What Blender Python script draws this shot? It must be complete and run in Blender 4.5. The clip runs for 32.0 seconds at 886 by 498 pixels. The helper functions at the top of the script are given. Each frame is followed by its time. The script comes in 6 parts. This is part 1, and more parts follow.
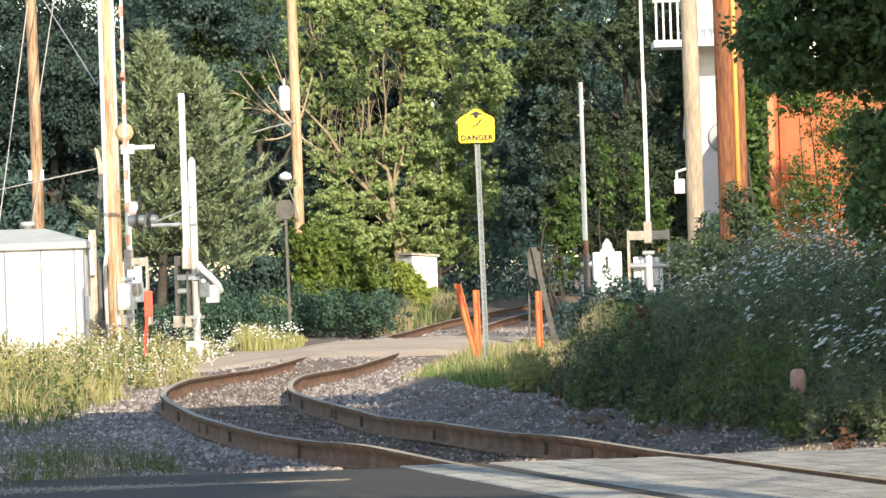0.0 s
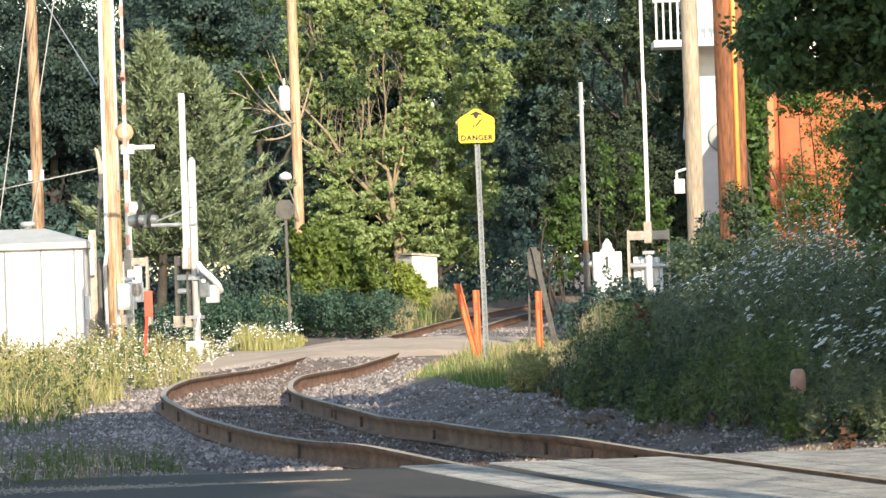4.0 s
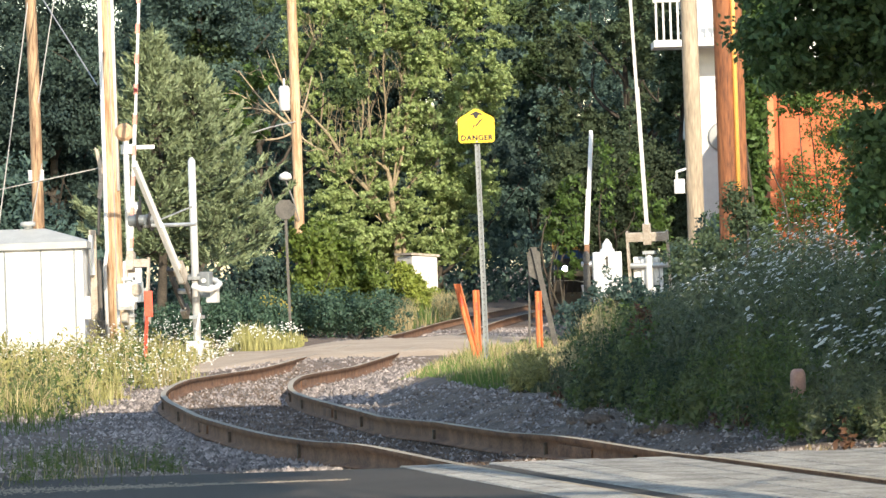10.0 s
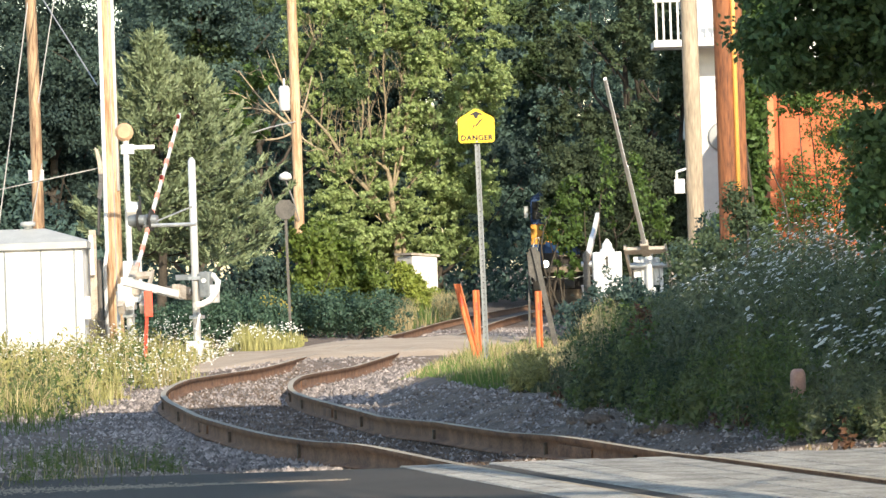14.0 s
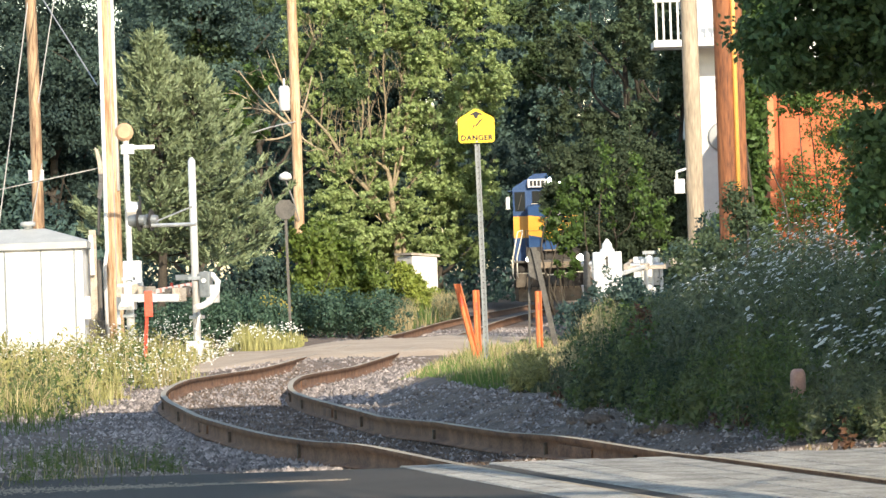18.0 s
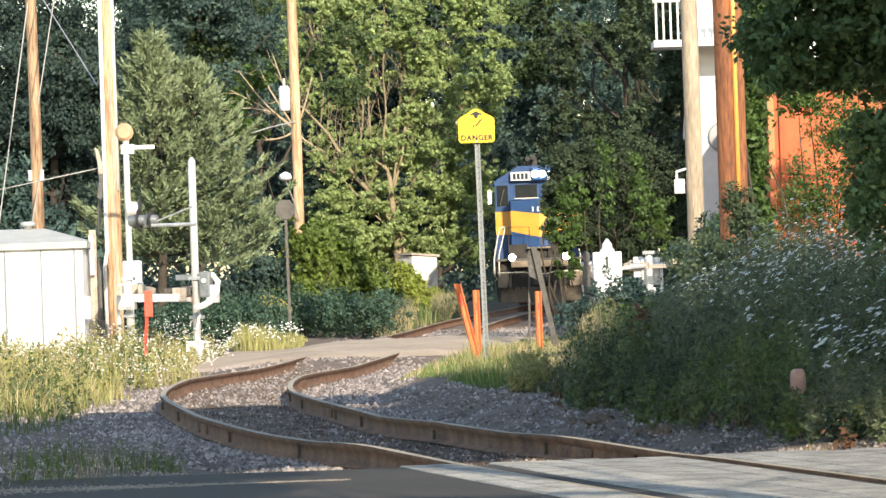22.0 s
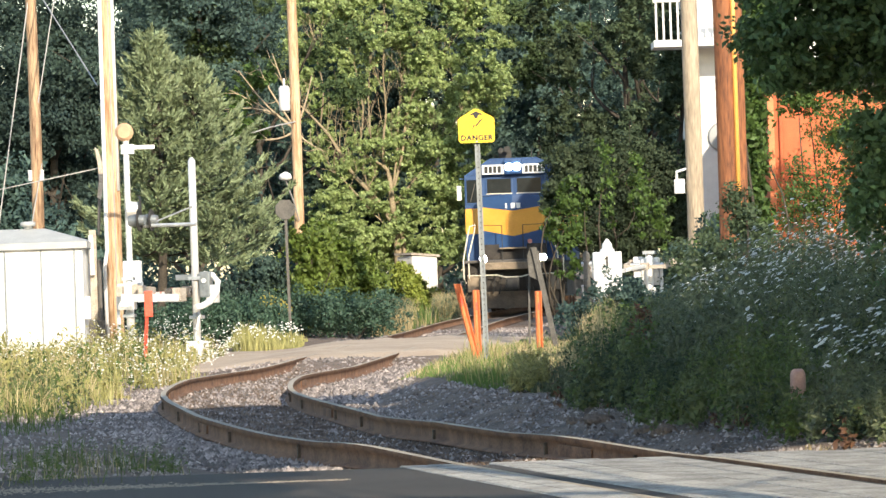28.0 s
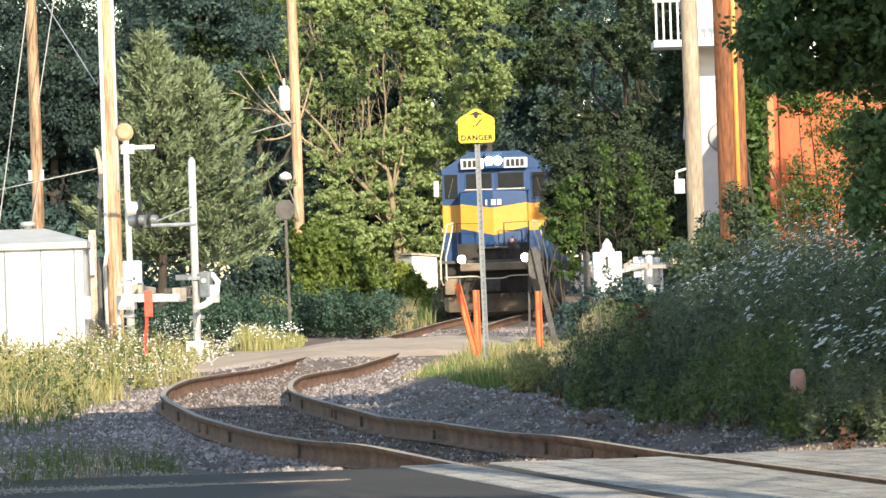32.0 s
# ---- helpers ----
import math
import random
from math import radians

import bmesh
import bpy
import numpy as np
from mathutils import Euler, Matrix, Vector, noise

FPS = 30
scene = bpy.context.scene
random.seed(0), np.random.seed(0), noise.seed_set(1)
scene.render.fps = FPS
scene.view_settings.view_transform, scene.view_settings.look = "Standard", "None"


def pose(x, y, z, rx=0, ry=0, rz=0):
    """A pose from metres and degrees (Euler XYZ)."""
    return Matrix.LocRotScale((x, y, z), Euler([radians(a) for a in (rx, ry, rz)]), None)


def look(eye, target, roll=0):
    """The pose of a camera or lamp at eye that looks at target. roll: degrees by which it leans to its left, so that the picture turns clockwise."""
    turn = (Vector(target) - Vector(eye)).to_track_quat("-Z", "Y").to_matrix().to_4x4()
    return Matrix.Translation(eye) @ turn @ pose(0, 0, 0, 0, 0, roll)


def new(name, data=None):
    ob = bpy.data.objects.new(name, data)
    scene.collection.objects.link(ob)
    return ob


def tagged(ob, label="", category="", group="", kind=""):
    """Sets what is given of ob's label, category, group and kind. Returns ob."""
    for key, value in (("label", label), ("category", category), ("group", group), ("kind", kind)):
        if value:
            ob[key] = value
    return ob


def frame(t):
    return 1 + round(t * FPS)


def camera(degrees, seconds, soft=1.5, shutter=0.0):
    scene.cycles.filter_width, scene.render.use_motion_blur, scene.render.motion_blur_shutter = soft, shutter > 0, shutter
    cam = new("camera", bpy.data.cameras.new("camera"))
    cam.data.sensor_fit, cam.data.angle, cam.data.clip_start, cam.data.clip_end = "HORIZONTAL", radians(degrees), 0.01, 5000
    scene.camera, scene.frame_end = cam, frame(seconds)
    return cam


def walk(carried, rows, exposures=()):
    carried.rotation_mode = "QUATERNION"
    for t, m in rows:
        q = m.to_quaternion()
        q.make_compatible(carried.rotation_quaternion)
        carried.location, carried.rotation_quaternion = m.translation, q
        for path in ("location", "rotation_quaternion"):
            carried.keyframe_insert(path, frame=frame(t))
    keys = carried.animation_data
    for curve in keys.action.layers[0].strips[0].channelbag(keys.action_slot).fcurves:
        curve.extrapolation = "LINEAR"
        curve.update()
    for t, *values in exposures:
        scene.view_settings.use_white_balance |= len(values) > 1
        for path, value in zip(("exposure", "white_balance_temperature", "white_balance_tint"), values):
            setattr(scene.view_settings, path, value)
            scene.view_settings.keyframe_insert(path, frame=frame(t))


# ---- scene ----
# One still camera on a tripod, far from its subject and strongly zoomed in.
cam = camera(12.78, 32.0, soft=1.5)
EYE = (0.0, 0.0, 1.33)
STAND = look(EYE, (0.0, 100.0, 1.8586), roll=-1.9)
walk(cam, [(0.0, STAND), (32.0, STAND)], exposures=[(0.0, 1.16), (32.0, 1.16)])

# ---- world and sun: low warm evening sun behind the camera, a little to its right ----
SUN_AZ, SUN_EL = radians(19.0), radians(24.0)
world = bpy.data.worlds.new("evening_sky")
scene.world = world
world.use_nodes = True
wn = world.node_tree
sky = wn.nodes.new("ShaderNodeTexSky")
sky.sky_type, sky.sun_disc = "NISHITA", False
sky.sun_elevation, sky.sun_rotation = SUN_EL, math.pi - SUN_AZ
sky.air_density, sky.dust_density = 1.2, 0.6
wn.links.new(sky.outputs[0], wn.nodes["Background"].inputs[0])
wn.nodes["Background"].inputs[1].default_value = 0.125
sun = new("sun", bpy.data.lights.new("sun", "SUN"))
sun.data.energy, sun.data.angle, sun.data.color = 3.6, radians(0.6), (1.0, 0.87, 0.68)
sun.matrix_world = look((math.sin(SUN_AZ), -math.cos(SUN_AZ), math.tan(SUN_EL)), (0, 0, 0))


# ---- materials ----
def material(name, colors, rough=0.7, metal=0.0, scale=6.0, fine=60.0, bump=0.15, vary=0.0, by="none", coat=0.0, spread=(0.35, 0.65), grain=1.0):
    """A surface whose colour wanders between two tones at two scales, with fine relief. by: 'object' or 'island' adds a tone per piece."""
    m = bpy.data.materials.new(name)
    m.use_nodes = True
    nt = m.node_tree
    bsdf = nt.nodes["Principled BSDF"]
    bsdf.inputs["Roughness"].default_value, bsdf.inputs["Metallic"].default_value = rough, metal
    bsdf.inputs["Coat Weight"].default_value = coat
    tex = nt.nodes.new("ShaderNodeTexCoord")
    big = nt.nodes.new("ShaderNodeTexNoise")
    big.inputs["Scale"].default_value, big.inputs["Detail"].default_value = scale, 6
    small = nt.nodes.new("ShaderNodeTexNoise")
    small.inputs["Scale"].default_value, small.inputs["Detail"].default_value = fine, 4
    for n in (big, small):
        if grain == 1.0:
            nt.links.new(tex.outputs["Object"], n.inputs["Vector"])
        else:
            mp = nt.nodes.new("ShaderNodeMapping")
            mp.inputs["Scale"].default_value = (1.0, 1.0, grain)
            nt.links.new(tex.outputs["Object"], mp.inputs["Vector"])
            nt.links.new(mp.outputs[0], n.inputs["Vector"])
    add = nt.nodes.new("ShaderNodeMath")
    add.operation = "MULTIPLY_ADD"
    nt.links.new(small.outputs["Fac"], add.inputs[0])
    add.inputs[1].default_value = 0.5
    half = nt.nodes.new("ShaderNodeMath")
    half.operation, half.inputs[1].default_value = "MULTIPLY", 0.5
    nt.links.new(big.outputs["Fac"], half.inputs[0])
    nt.links.new(half.outputs[0], add.inputs[2])
    ramp = nt.nodes.new("ShaderNodeValToRGB")
    ramp.color_ramp.elements[0].position, ramp.color_ramp.elements[1].position = spread
    ramp.color_ramp.elements[0].color, ramp.color_ramp.elements[1].color = (*colors[0], 1), (*colors[1], 1)
    nt.links.new(add.outputs[0], ramp.inputs[0])
    out = ramp.outputs[0]
    if by != "none":
        node = nt.nodes.new("ShaderNodeObjectInfo" if by == "object" else "ShaderNodeNewGeometry")
        hsv = nt.nodes.new("ShaderNodeHueSaturation")
        rng = nt.nodes.new("ShaderNodeMapRange")
        rng.inputs["To Min"].default_value, rng.inputs["To Max"].default_value = 1 - vary, 1 + vary
        nt.links.new(node.outputs["Random" if by == "object" else "Random Per Island"], rng.inputs["Value"])
        nt.links.new(rng.outputs[0], hsv.inputs["Value"])
        nt.links.new(out, hsv.inputs["Color"])
        out = hsv.outputs[0]
    nt.links.new(out, bsdf.inputs["Base Color"])
    if bump:
        b = nt.nodes.new("ShaderNodeBump")
        b.inputs["Strength"].default_value, b.inputs["Distance"].default_value = bump, 0.02
        nt.links.new(small.outputs["Fac"], b.inputs["Height"])
        nt.links.new(b.outputs[0], bsdf.inputs["Normal"])
    return m


def leaf_material(name, colors, vary=0.35, translucent=0.3, rough=0.55, patch_size=0.6, spread=(0.3, 0.7), plant=0.0):
    """plant: how far whole plants differ in tone."""
    m = material(name, colors, rough, scale=patch_size, fine=9.0, bump=0.0, vary=vary, by="island", spread=spread)
    nt = m.node_tree
    bsdf = nt.nodes["Principled BSDF"]
    bsdf.inputs["Specular IOR Level"].default_value = 0.35
    source = bsdf.inputs["Base Color"].links[0].from_socket
    if plant:
        info, rng, hsv = nt.nodes.new("ShaderNodeObjectInfo"), nt.nodes.new("ShaderNodeMapRange"), nt.nodes.new("ShaderNodeHueSaturation")
        rng.inputs["To Min"].default_value, rng.inputs["To Max"].default_value = 1 - plant, 1 + plant
        nt.links.new(info.outputs["Random"], rng.inputs["Value"])
        nt.links.new(rng.outputs[0], hsv.inputs["Value"])
        nt.links.new(source, hsv.inputs["Color"])
        source = hsv.outputs[0]
        nt.links.new(source, bsdf.inputs["Base Color"])
    tr = nt.nodes.new("ShaderNodeBsdfTranslucent")
    nt.links.new(source, tr.inputs[0])
    mix = nt.nodes.new("ShaderNodeMixShader")
    mix.inputs[0].default_value = translucent
    nt.links.new(bsdf.outputs[0], mix.inputs[1])
    nt.links.new(tr.outputs[0], mix.inputs[2])
    nt.links.new(mix.outputs[0], nt.nodes["Material Output"].inputs[0])
    return m


def glow(name, color, strength):
    m = bpy.data.materials.new(name)
    m.use_nodes = True
    b = m.node_tree.nodes["Principled BSDF"]
    b.inputs["Emission Color"].default_value, b.inputs["Emission Strength"].default_value = (*color, 1), strength
    return m


M = {
    "soil": material("soil", ((0.08, 0.06, 0.044), (0.21, 0.165, 0.125)), 0.95, scale=1.8, fine=30, bump=0.6),
    "ballast": material("ballast", ((0.07, 0.05, 0.038), (0.25, 0.185, 0.14)), 0.92, scale=2.6, fine=45, bump=0.9),
    "stone": material("stone", ((0.115, 0.098, 0.09), (0.46, 0.39, 0.345)), 0.88, scale=2, fine=14, bump=0.3, vary=0.62, by="island"),
    "dirt": material("dirt", ((0.075, 0.05, 0.035), (0.21, 0.15, 0.105)), 0.95, scale=2, fine=14, bump=0.3, vary=0.5, by="island"),
    "sand": material("sand", ((0.24, 0.195, 0.15), (0.44, 0.37, 0.29)), 0.92, scale=3, fine=60, bump=0.4),
    "asphalt": material("asphalt", ((0.022, 0.018, 0.015), (0.062, 0.05, 0.041)), 0.85, scale=0.7, fine=120, bump=0.3),
    "old_asphalt": material("old_asphalt", ((0.30, 0.22, 0.155), (0.52, 0.42, 0.31)), 0.9, scale=0.5, fine=60, bump=0.3),
    "concrete": material("concrete", ((0.52, 0.50, 0.46), (0.72, 0.70, 0.66)), 0.85, scale=2, fine=50, bump=0.2),
    "pink_stone": material("pink_stone", ((0.40, 0.24, 0.20), (0.55, 0.36, 0.30)), 0.85, scale=6, fine=50, bump=0.2),
    "plank": material("plank", ((0.17, 0.16, 0.145), (0.50, 0.48, 0.44)), 0.8, scale=4, fine=55, bump=0.5, vary=0.14, by="object"),
    "rail_side": material("rail_side", ((0.075, 0.038, 0.025), (0.27, 0.142, 0.078)), 0.9, 0.0, scale=4, fine=50, bump=0.3),
    "rail_head": material("rail_head", ((0.27, 0.22, 0.16), (0.46, 0.39, 0.29)), 0.75, 0.0, scale=3, fine=70, bump=0.05),
    "tie": material("tie", ((0.055, 0.042, 0.032), (0.13, 0.10, 0.075)), 0.9, scale=4, fine=40, bump=0.5, vary=0.3, by="object"),
    "pole_wood": material("pole_wood", ((0.26, 0.13, 0.06), (0.62, 0.45, 0.285)), 0.85, scale=9.0, fine=50, bump=0.6, grain=0.06, spread=(0.38, 0.60)),
    "pole_dark": material("pole_dark", ((0.13, 0.07, 0.04), (0.50, 0.345, 0.21)), 0.85, scale=9.0, fine=50, bump=0.6, grain=0.06, spread=(0.40, 0.60)),
    "pole_grey": material("pole_grey", ((0.23, 0.185, 0.135), (0.43, 0.355, 0.26)), 0.85, scale=5.0, fine=30, bump=0.5, grain=0.12, spread=(0.38, 0.6)),
    "pole_brown": material("pole_brown", ((0.10, 0.036, 0.016), (0.30, 0.115, 0.045)), 0.8, scale=5.0, fine=30, bump=0.5, grain=0.12, spread=(0.38, 0.6)),
    "white_paint": material("white_paint", ((0.58, 0.58, 0.57), (0.72, 0.72, 0.71)), 0.5, scale=3, fine=40, bump=0.04),
    "roof_grey": material("roof_grey", ((0.30, 0.31, 0.31), (0.42, 0.43, 0.42)), 0.55, scale=3, fine=40, bump=0.05),
    "galvanised": material("galvanised", ((0.38, 0.40, 0.41), (0.56, 0.58, 0.59)), 0.45, 0.6, scale=5, fine=60, bump=0.05),
    "aluminium": material("aluminium", ((0.60, 0.60, 0.59), (0.74, 0.74, 0.72)), 0.45, 0.35, scale=5, fine=60, bump=0.04),
    "dark_metal": material("dark_metal", ((0.02, 0.02, 0.02), (0.06, 0.055, 0.05)), 0.6, 0.3, scale=5, fine=60, bump=0.1),
    "grime_and_shade": material("grime_and_shade", ((0.06, 0.055, 0.05), (0.15, 0.135, 0.12)), 0.8, 0.1, scale=3, fine=40, bump=0.2),
    "weathered": material("weathered", ((0.26, 0.21, 0.165), (0.50, 0.45, 0.38)), 0.8, 0.0, scale=6, fine=40, bump=0.2),
    "sign_yellow": material("sign_yellow", ((0.86, 0.55, 0.01), (0.92, 0.62, 0.02)), 0.45, scale=3, fine=30, bump=0.02),
    "black": material("black", ((0.012, 0.012, 0.012), (0.03, 0.03, 0.03)), 0.6, bump=0.0),
    "orange": material("orange", ((0.57, 0.135, 0.045), (0.76, 0.235, 0.085)), 0.55, scale=5, fine=40, bump=0.08),
    "red_orange": material("red_orange", ((0.75, 0.06, 0.03), (0.85, 0.12, 0.06)), 0.55, scale=5, fine=40, bump=0.08),
    "sunlit_edge": material("sunlit_edge", ((0.80, 0.36, 0.08), (0.9, 0.46, 0.12)), 0.5, bump=0.02),
    "post_grey": material("post_grey", ((0.17, 0.19, 0.20), (0.29, 0.31, 0.32)), 0.5, 0.5, scale=5, fine=60, bump=0.05),
    "bell_tan": material("bell_tan", ((0.42, 0.26, 0.15), (0.55, 0.36, 0.22)), 0.6, bump=0.03),
    "red": material("red", ((0.60, 0.22, 0.17), (0.72, 0.32, 0.25)), 0.5, bump=0.0),
    "grey_board": material("grey_board", ((0.06, 0.057, 0.052), (0.14, 0.13, 0.115)), 0.85, scale=5, fine=40, bump=0.3),
    "loco_blue": material("loco_blue", ((0.012, 0.045, 0.13), (0.022, 0.072, 0.19)), 0.55, scale=2, fine=30, bump=0.03),
    "loco_yellow": material("loco_yellow", ((0.62, 0.28, 0.028), (0.74, 0.36, 0.05)), 0.42, scale=2, fine=30, bump=0.03, coat=0.2),
    "cream": material("cream", ((0.60, 0.54, 0.42), (0.74, 0.68, 0.55)), 0.55, bump=0.03),
    "brick": material("brick", ((0.42, 0.095, 0.04), (0.60, 0.16, 0.062)), 0.85, scale=1.5, fine=40, bump=0.2),
    "glass": material("glass", ((0.012, 0.016, 0.018), (0.02, 0.025, 0.028)), 0.12, bump=0.0),
    "soot": material("soot", ((0.018, 0.016, 0.014), (0.055, 0.046, 0.038)), 0.8, scale=4, fine=40, bump=0.2),
    "tan_dust": material("tan_dust", ((0.13, 0.10, 0.07), (0.30, 0.235, 0.165)), 0.9, scale=3, fine=40, bump=0.2),
    "bark": material("bark", ((0.03, 0.026, 0.02), (0.08, 0.064, 0.048)), 0.95, scale=5, fine=30, bump=0.7),
    "bark_pale": material("bark_pale", ((0.26, 0.20, 0.13), (0.46, 0.37, 0.25)), 0.9, scale=5, fine=30, bump=0.5),
    "bark_grey": material("bark_grey", ((0.17, 0.135, 0.085), (0.38, 0.31, 0.20)), 0.95, scale=5, fine=30, bump=0.5),
    "wire": material("wire", ((0.30, 0.29, 0.28), (0.42, 0.41, 0.40)), 0.6, 0.2, bump=0.0),
    # bluish dark tone holds the shade and distance haze of the far woods
    "leaf_dark_haze": leaf_material("leaf_dark_haze", ((0.030, 0.060, 0.062), (0.098, 0.156, 0.116)), vary=0.22, rough=0.75, patch_size=0.4, spread=(0.38, 0.64), plant=0.3),
    "leaf_olive": leaf_material("leaf_olive", ((0.026, 0.046, 0.026), (0.094, 0.130, 0.066)), vary=0.25, rough=0.75, patch_size=0.5, spread=(0.38, 0.64), plant=0.25),
    "leaf_edge": leaf_material("leaf_edge", ((0.045, 0.078, 0.034), (0.10, 0.145, 0.055)), vary=0.3, rough=0.7),
    "leaf_shade": leaf_material("leaf_shade", ((0.08, 0.145, 0.058), (0.165, 0.255, 0.10))),
    "leaf_mid": leaf_material("leaf_mid", ((0.045, 0.085, 0.02), (0.09, 0.15, 0.035))),
    "leaf_yellow": leaf_material("leaf_yellow", ((0.225, 0.31, 0.115), (0.42, 0.50, 0.215)), translucent=0.4),
    "leaf_bright": leaf_material("leaf_bright", ((0.19, 0.25, 0.04), (0.36, 0.40, 0.09))),
    "leaf_vine": leaf_material("leaf_vine", ((0.08, 0.13, 0.022), (0.17, 0.22, 0.05))),
    "needle": leaf_material("needle", ((0.115, 0.16, 0.085), (0.265, 0.315, 0.175)), translucent=0.1),
    "weed": leaf_material("weed", ((0.05, 0.09, 0.02), (0.12, 0.17, 0.045))),
    "weed_dark": leaf_material("weed_dark", ((0.065, 0.094, 0.034), (0.15, 0.182, 0.07))),
    "sage": leaf_material("sage", ((0.082, 0.104, 0.056), (0.18, 0.208, 0.118))),
    "teal_weed": leaf_material("teal_weed", ((0.04, 0.082, 0.056), (0.09, 0.155, 0.10))),
    "dead_leaf": leaf_material("dead_leaf", ((0.10, 0.05, 0.03), (0.20, 0.11, 0.065))),
    "grass": leaf_material("grass", ((0.18, 0.185, 0.055), (0.40, 0.37, 0.15))),
    "lawn": leaf_material("lawn", ((0.07, 0.13, 0.03), (0.17, 0.25, 0.06))),
    "straw": leaf_material("straw", ((0.30, 0.24, 0.12), (0.50, 0.42, 0.24))),
    "petal": leaf_material("petal", ((0.66, 0.68, 0.62), (0.80, 0.80, 0.74)), vary=0.1),
    "petal_gold": leaf_material("petal_gold", ((0.24, 0.21, 0.04), (0.34, 0.29, 0.06)), vary=0.1),
    "lamp_white": glow("lamp_white", (1.0, 0.96, 0.85), 60.0),
    "lamp_off": material("lamp_off", ((0.10, 0.01, 0.01), (0.16, 0.02, 0.02)), 0.2, bump=0.0),
}


M["glass"].node_tree.nodes["Principled BSDF"].inputs["Specular IOR Level"].default_value = 0.15


# ---- small mesh tools ----
def raw(name, verts, faces, mat, parent=None, label="", smooth=False):
    me = bpy.data.meshes.new(name)
    if isinstance(verts, np.ndarray) and isinstance(faces, np.ndarray):
        n, k = faces.shape
        me.vertices.add(len(verts))
        me.vertices.foreach_set("co", np.ascontiguousarray(verts, dtype=np.float32).ravel())
        me.loops.add(n * k)
        me.loops.foreach_set("vertex_index", np.ascontiguousarray(faces, dtype=np.int32).ravel())
        me.polygons.add(n)
        me.polygons.foreach_set("loop_start", np.arange(0, n * k, k, dtype=np.int32))
        me.update(calc_edges=True)
    else:
        me.from_pydata([tuple(v) for v in verts], [], [tuple(f) for f in faces])
    me.materials.append(mat)
    if smooth:
        me.shade_smooth()
    ob = new(name, me)
    if parent:
        ob.parent = parent
    if label:
        ob["label"] = label
    return ob


def part(name, bm, mat, parent=None, label="", smooth=False):
    """Link a bmesh as one mesh object under a thing or a part."""
    me = bpy.data.meshes.new(name)
    bmesh.ops.recalc_face_normals(bm, faces=bm.faces)
    bm.to_mesh(me)
    bm.free()
    me.materials.append(mat)
    if smooth:
        for p in me.polygons:
            p.use_smooth = len(p.vertices) == 4
    ob = new(name, me)
    if parent:
        ob.parent = parent
    if label:
        ob["label"] = label
    return ob


def box(bm, x0, x1, y0, y1, z0, z1, m=None, bevel=0.0):
    vs = [bm.verts.new((x, y, z)) for x in (x0, x1) for y in (y0, y1) for z in (z0, z1)]
    fs = [bm.faces.new([vs[i] for i in f]) for f in ((0, 1, 3, 2), (4, 6, 7, 5), (0, 4, 5, 1), (2, 3, 7, 6), (0, 2, 6, 4), (1, 5, 7, 3))]
    if bevel:
        es = list({e for f in fs for e in f.edges})
        got = bmesh.ops.bevel(bm, geom=es, offset=bevel, segments=2, affect="EDGES", profile=0.7)
        vs = list({v for f in got["faces"] for v in f.verts} | {v for v in vs if v.is_valid})
    if m is not None:
        bmesh.ops.transform(bm, matrix=m, verts=vs)
    return bm


def Box(*a, **k):
    return box(bmesh.new(), *a, **k)


def tube(bm, pts, radii, n=10, cap=True):
    """A round bar along points, with a radius at each."""
    pts = [Vector(p) for p in pts]
    if not hasattr(radii, "__len__"):
        radii = [radii] * len(pts)
    rings = []
    for i, p in enumerate(pts):
        t = (pts[min(i + 1, len(pts) - 1)] - pts[max(i - 1, 0)]).normalized()
        u = t.orthogonal().normalized() if abs(t.z) > 0.9 else t.cross(Vector((0, 0, 1))).normalized()
        if abs(t.z) > 0.9:
            u = (Vector((1, 0, 0)) - t * t.x).normalized()
        v = t.cross(u)
        rings.append([bm.verts.new(p + float(radii[i]) * (math.cos(a) * u + math.sin(a) * v)) for a in (2 * math.pi * k / n for k in range(n))])
    for a, b in zip(rings, rings[1:]):
        for k in range(n):
            bm.faces.new((a[k], a[(k + 1) % n], b[(k + 1) % n], b[k]))
    if cap:
        bm.faces.new(rings[0][::-1])
        bm.faces.new(rings[-1])
    return bm


def Tube(*a, **k):
    return tube(bmesh.new(), *a, **k)


def prism(outline, y0, y1, axis="y"):
    """A plate: an outline in x and z, from y0 to y1 (axis 'x': outline in y and z)."""
    bm = bmesh.new()
    put = (lambda u, w, d: (u, d, w)) if axis == "y" else (lambda u, w, d: (d, u, w))
    a = [bm.verts.new(put(u, w, y0)) for u, w in outline]
    b = [bm.verts.new(put(u, w, y1)) for u, w in outline]
    bm.faces.new(a)
    bm.faces.new(b[::-1])
    for i in range(len(a)):
        j = (i + 1) % len(a)
        bm.faces.new((a[i], b[i], b[j], a[j]))
    return bm


def thing(name, x, y, z, label, category, rz=0.0, group="", kind=""):
    ob = new(name)
    ob.matrix_basis = pose(x, y, z, 0, 0, rz)
    return tagged(ob, label, category, group, kind)


rs = np.random.RandomState(7)


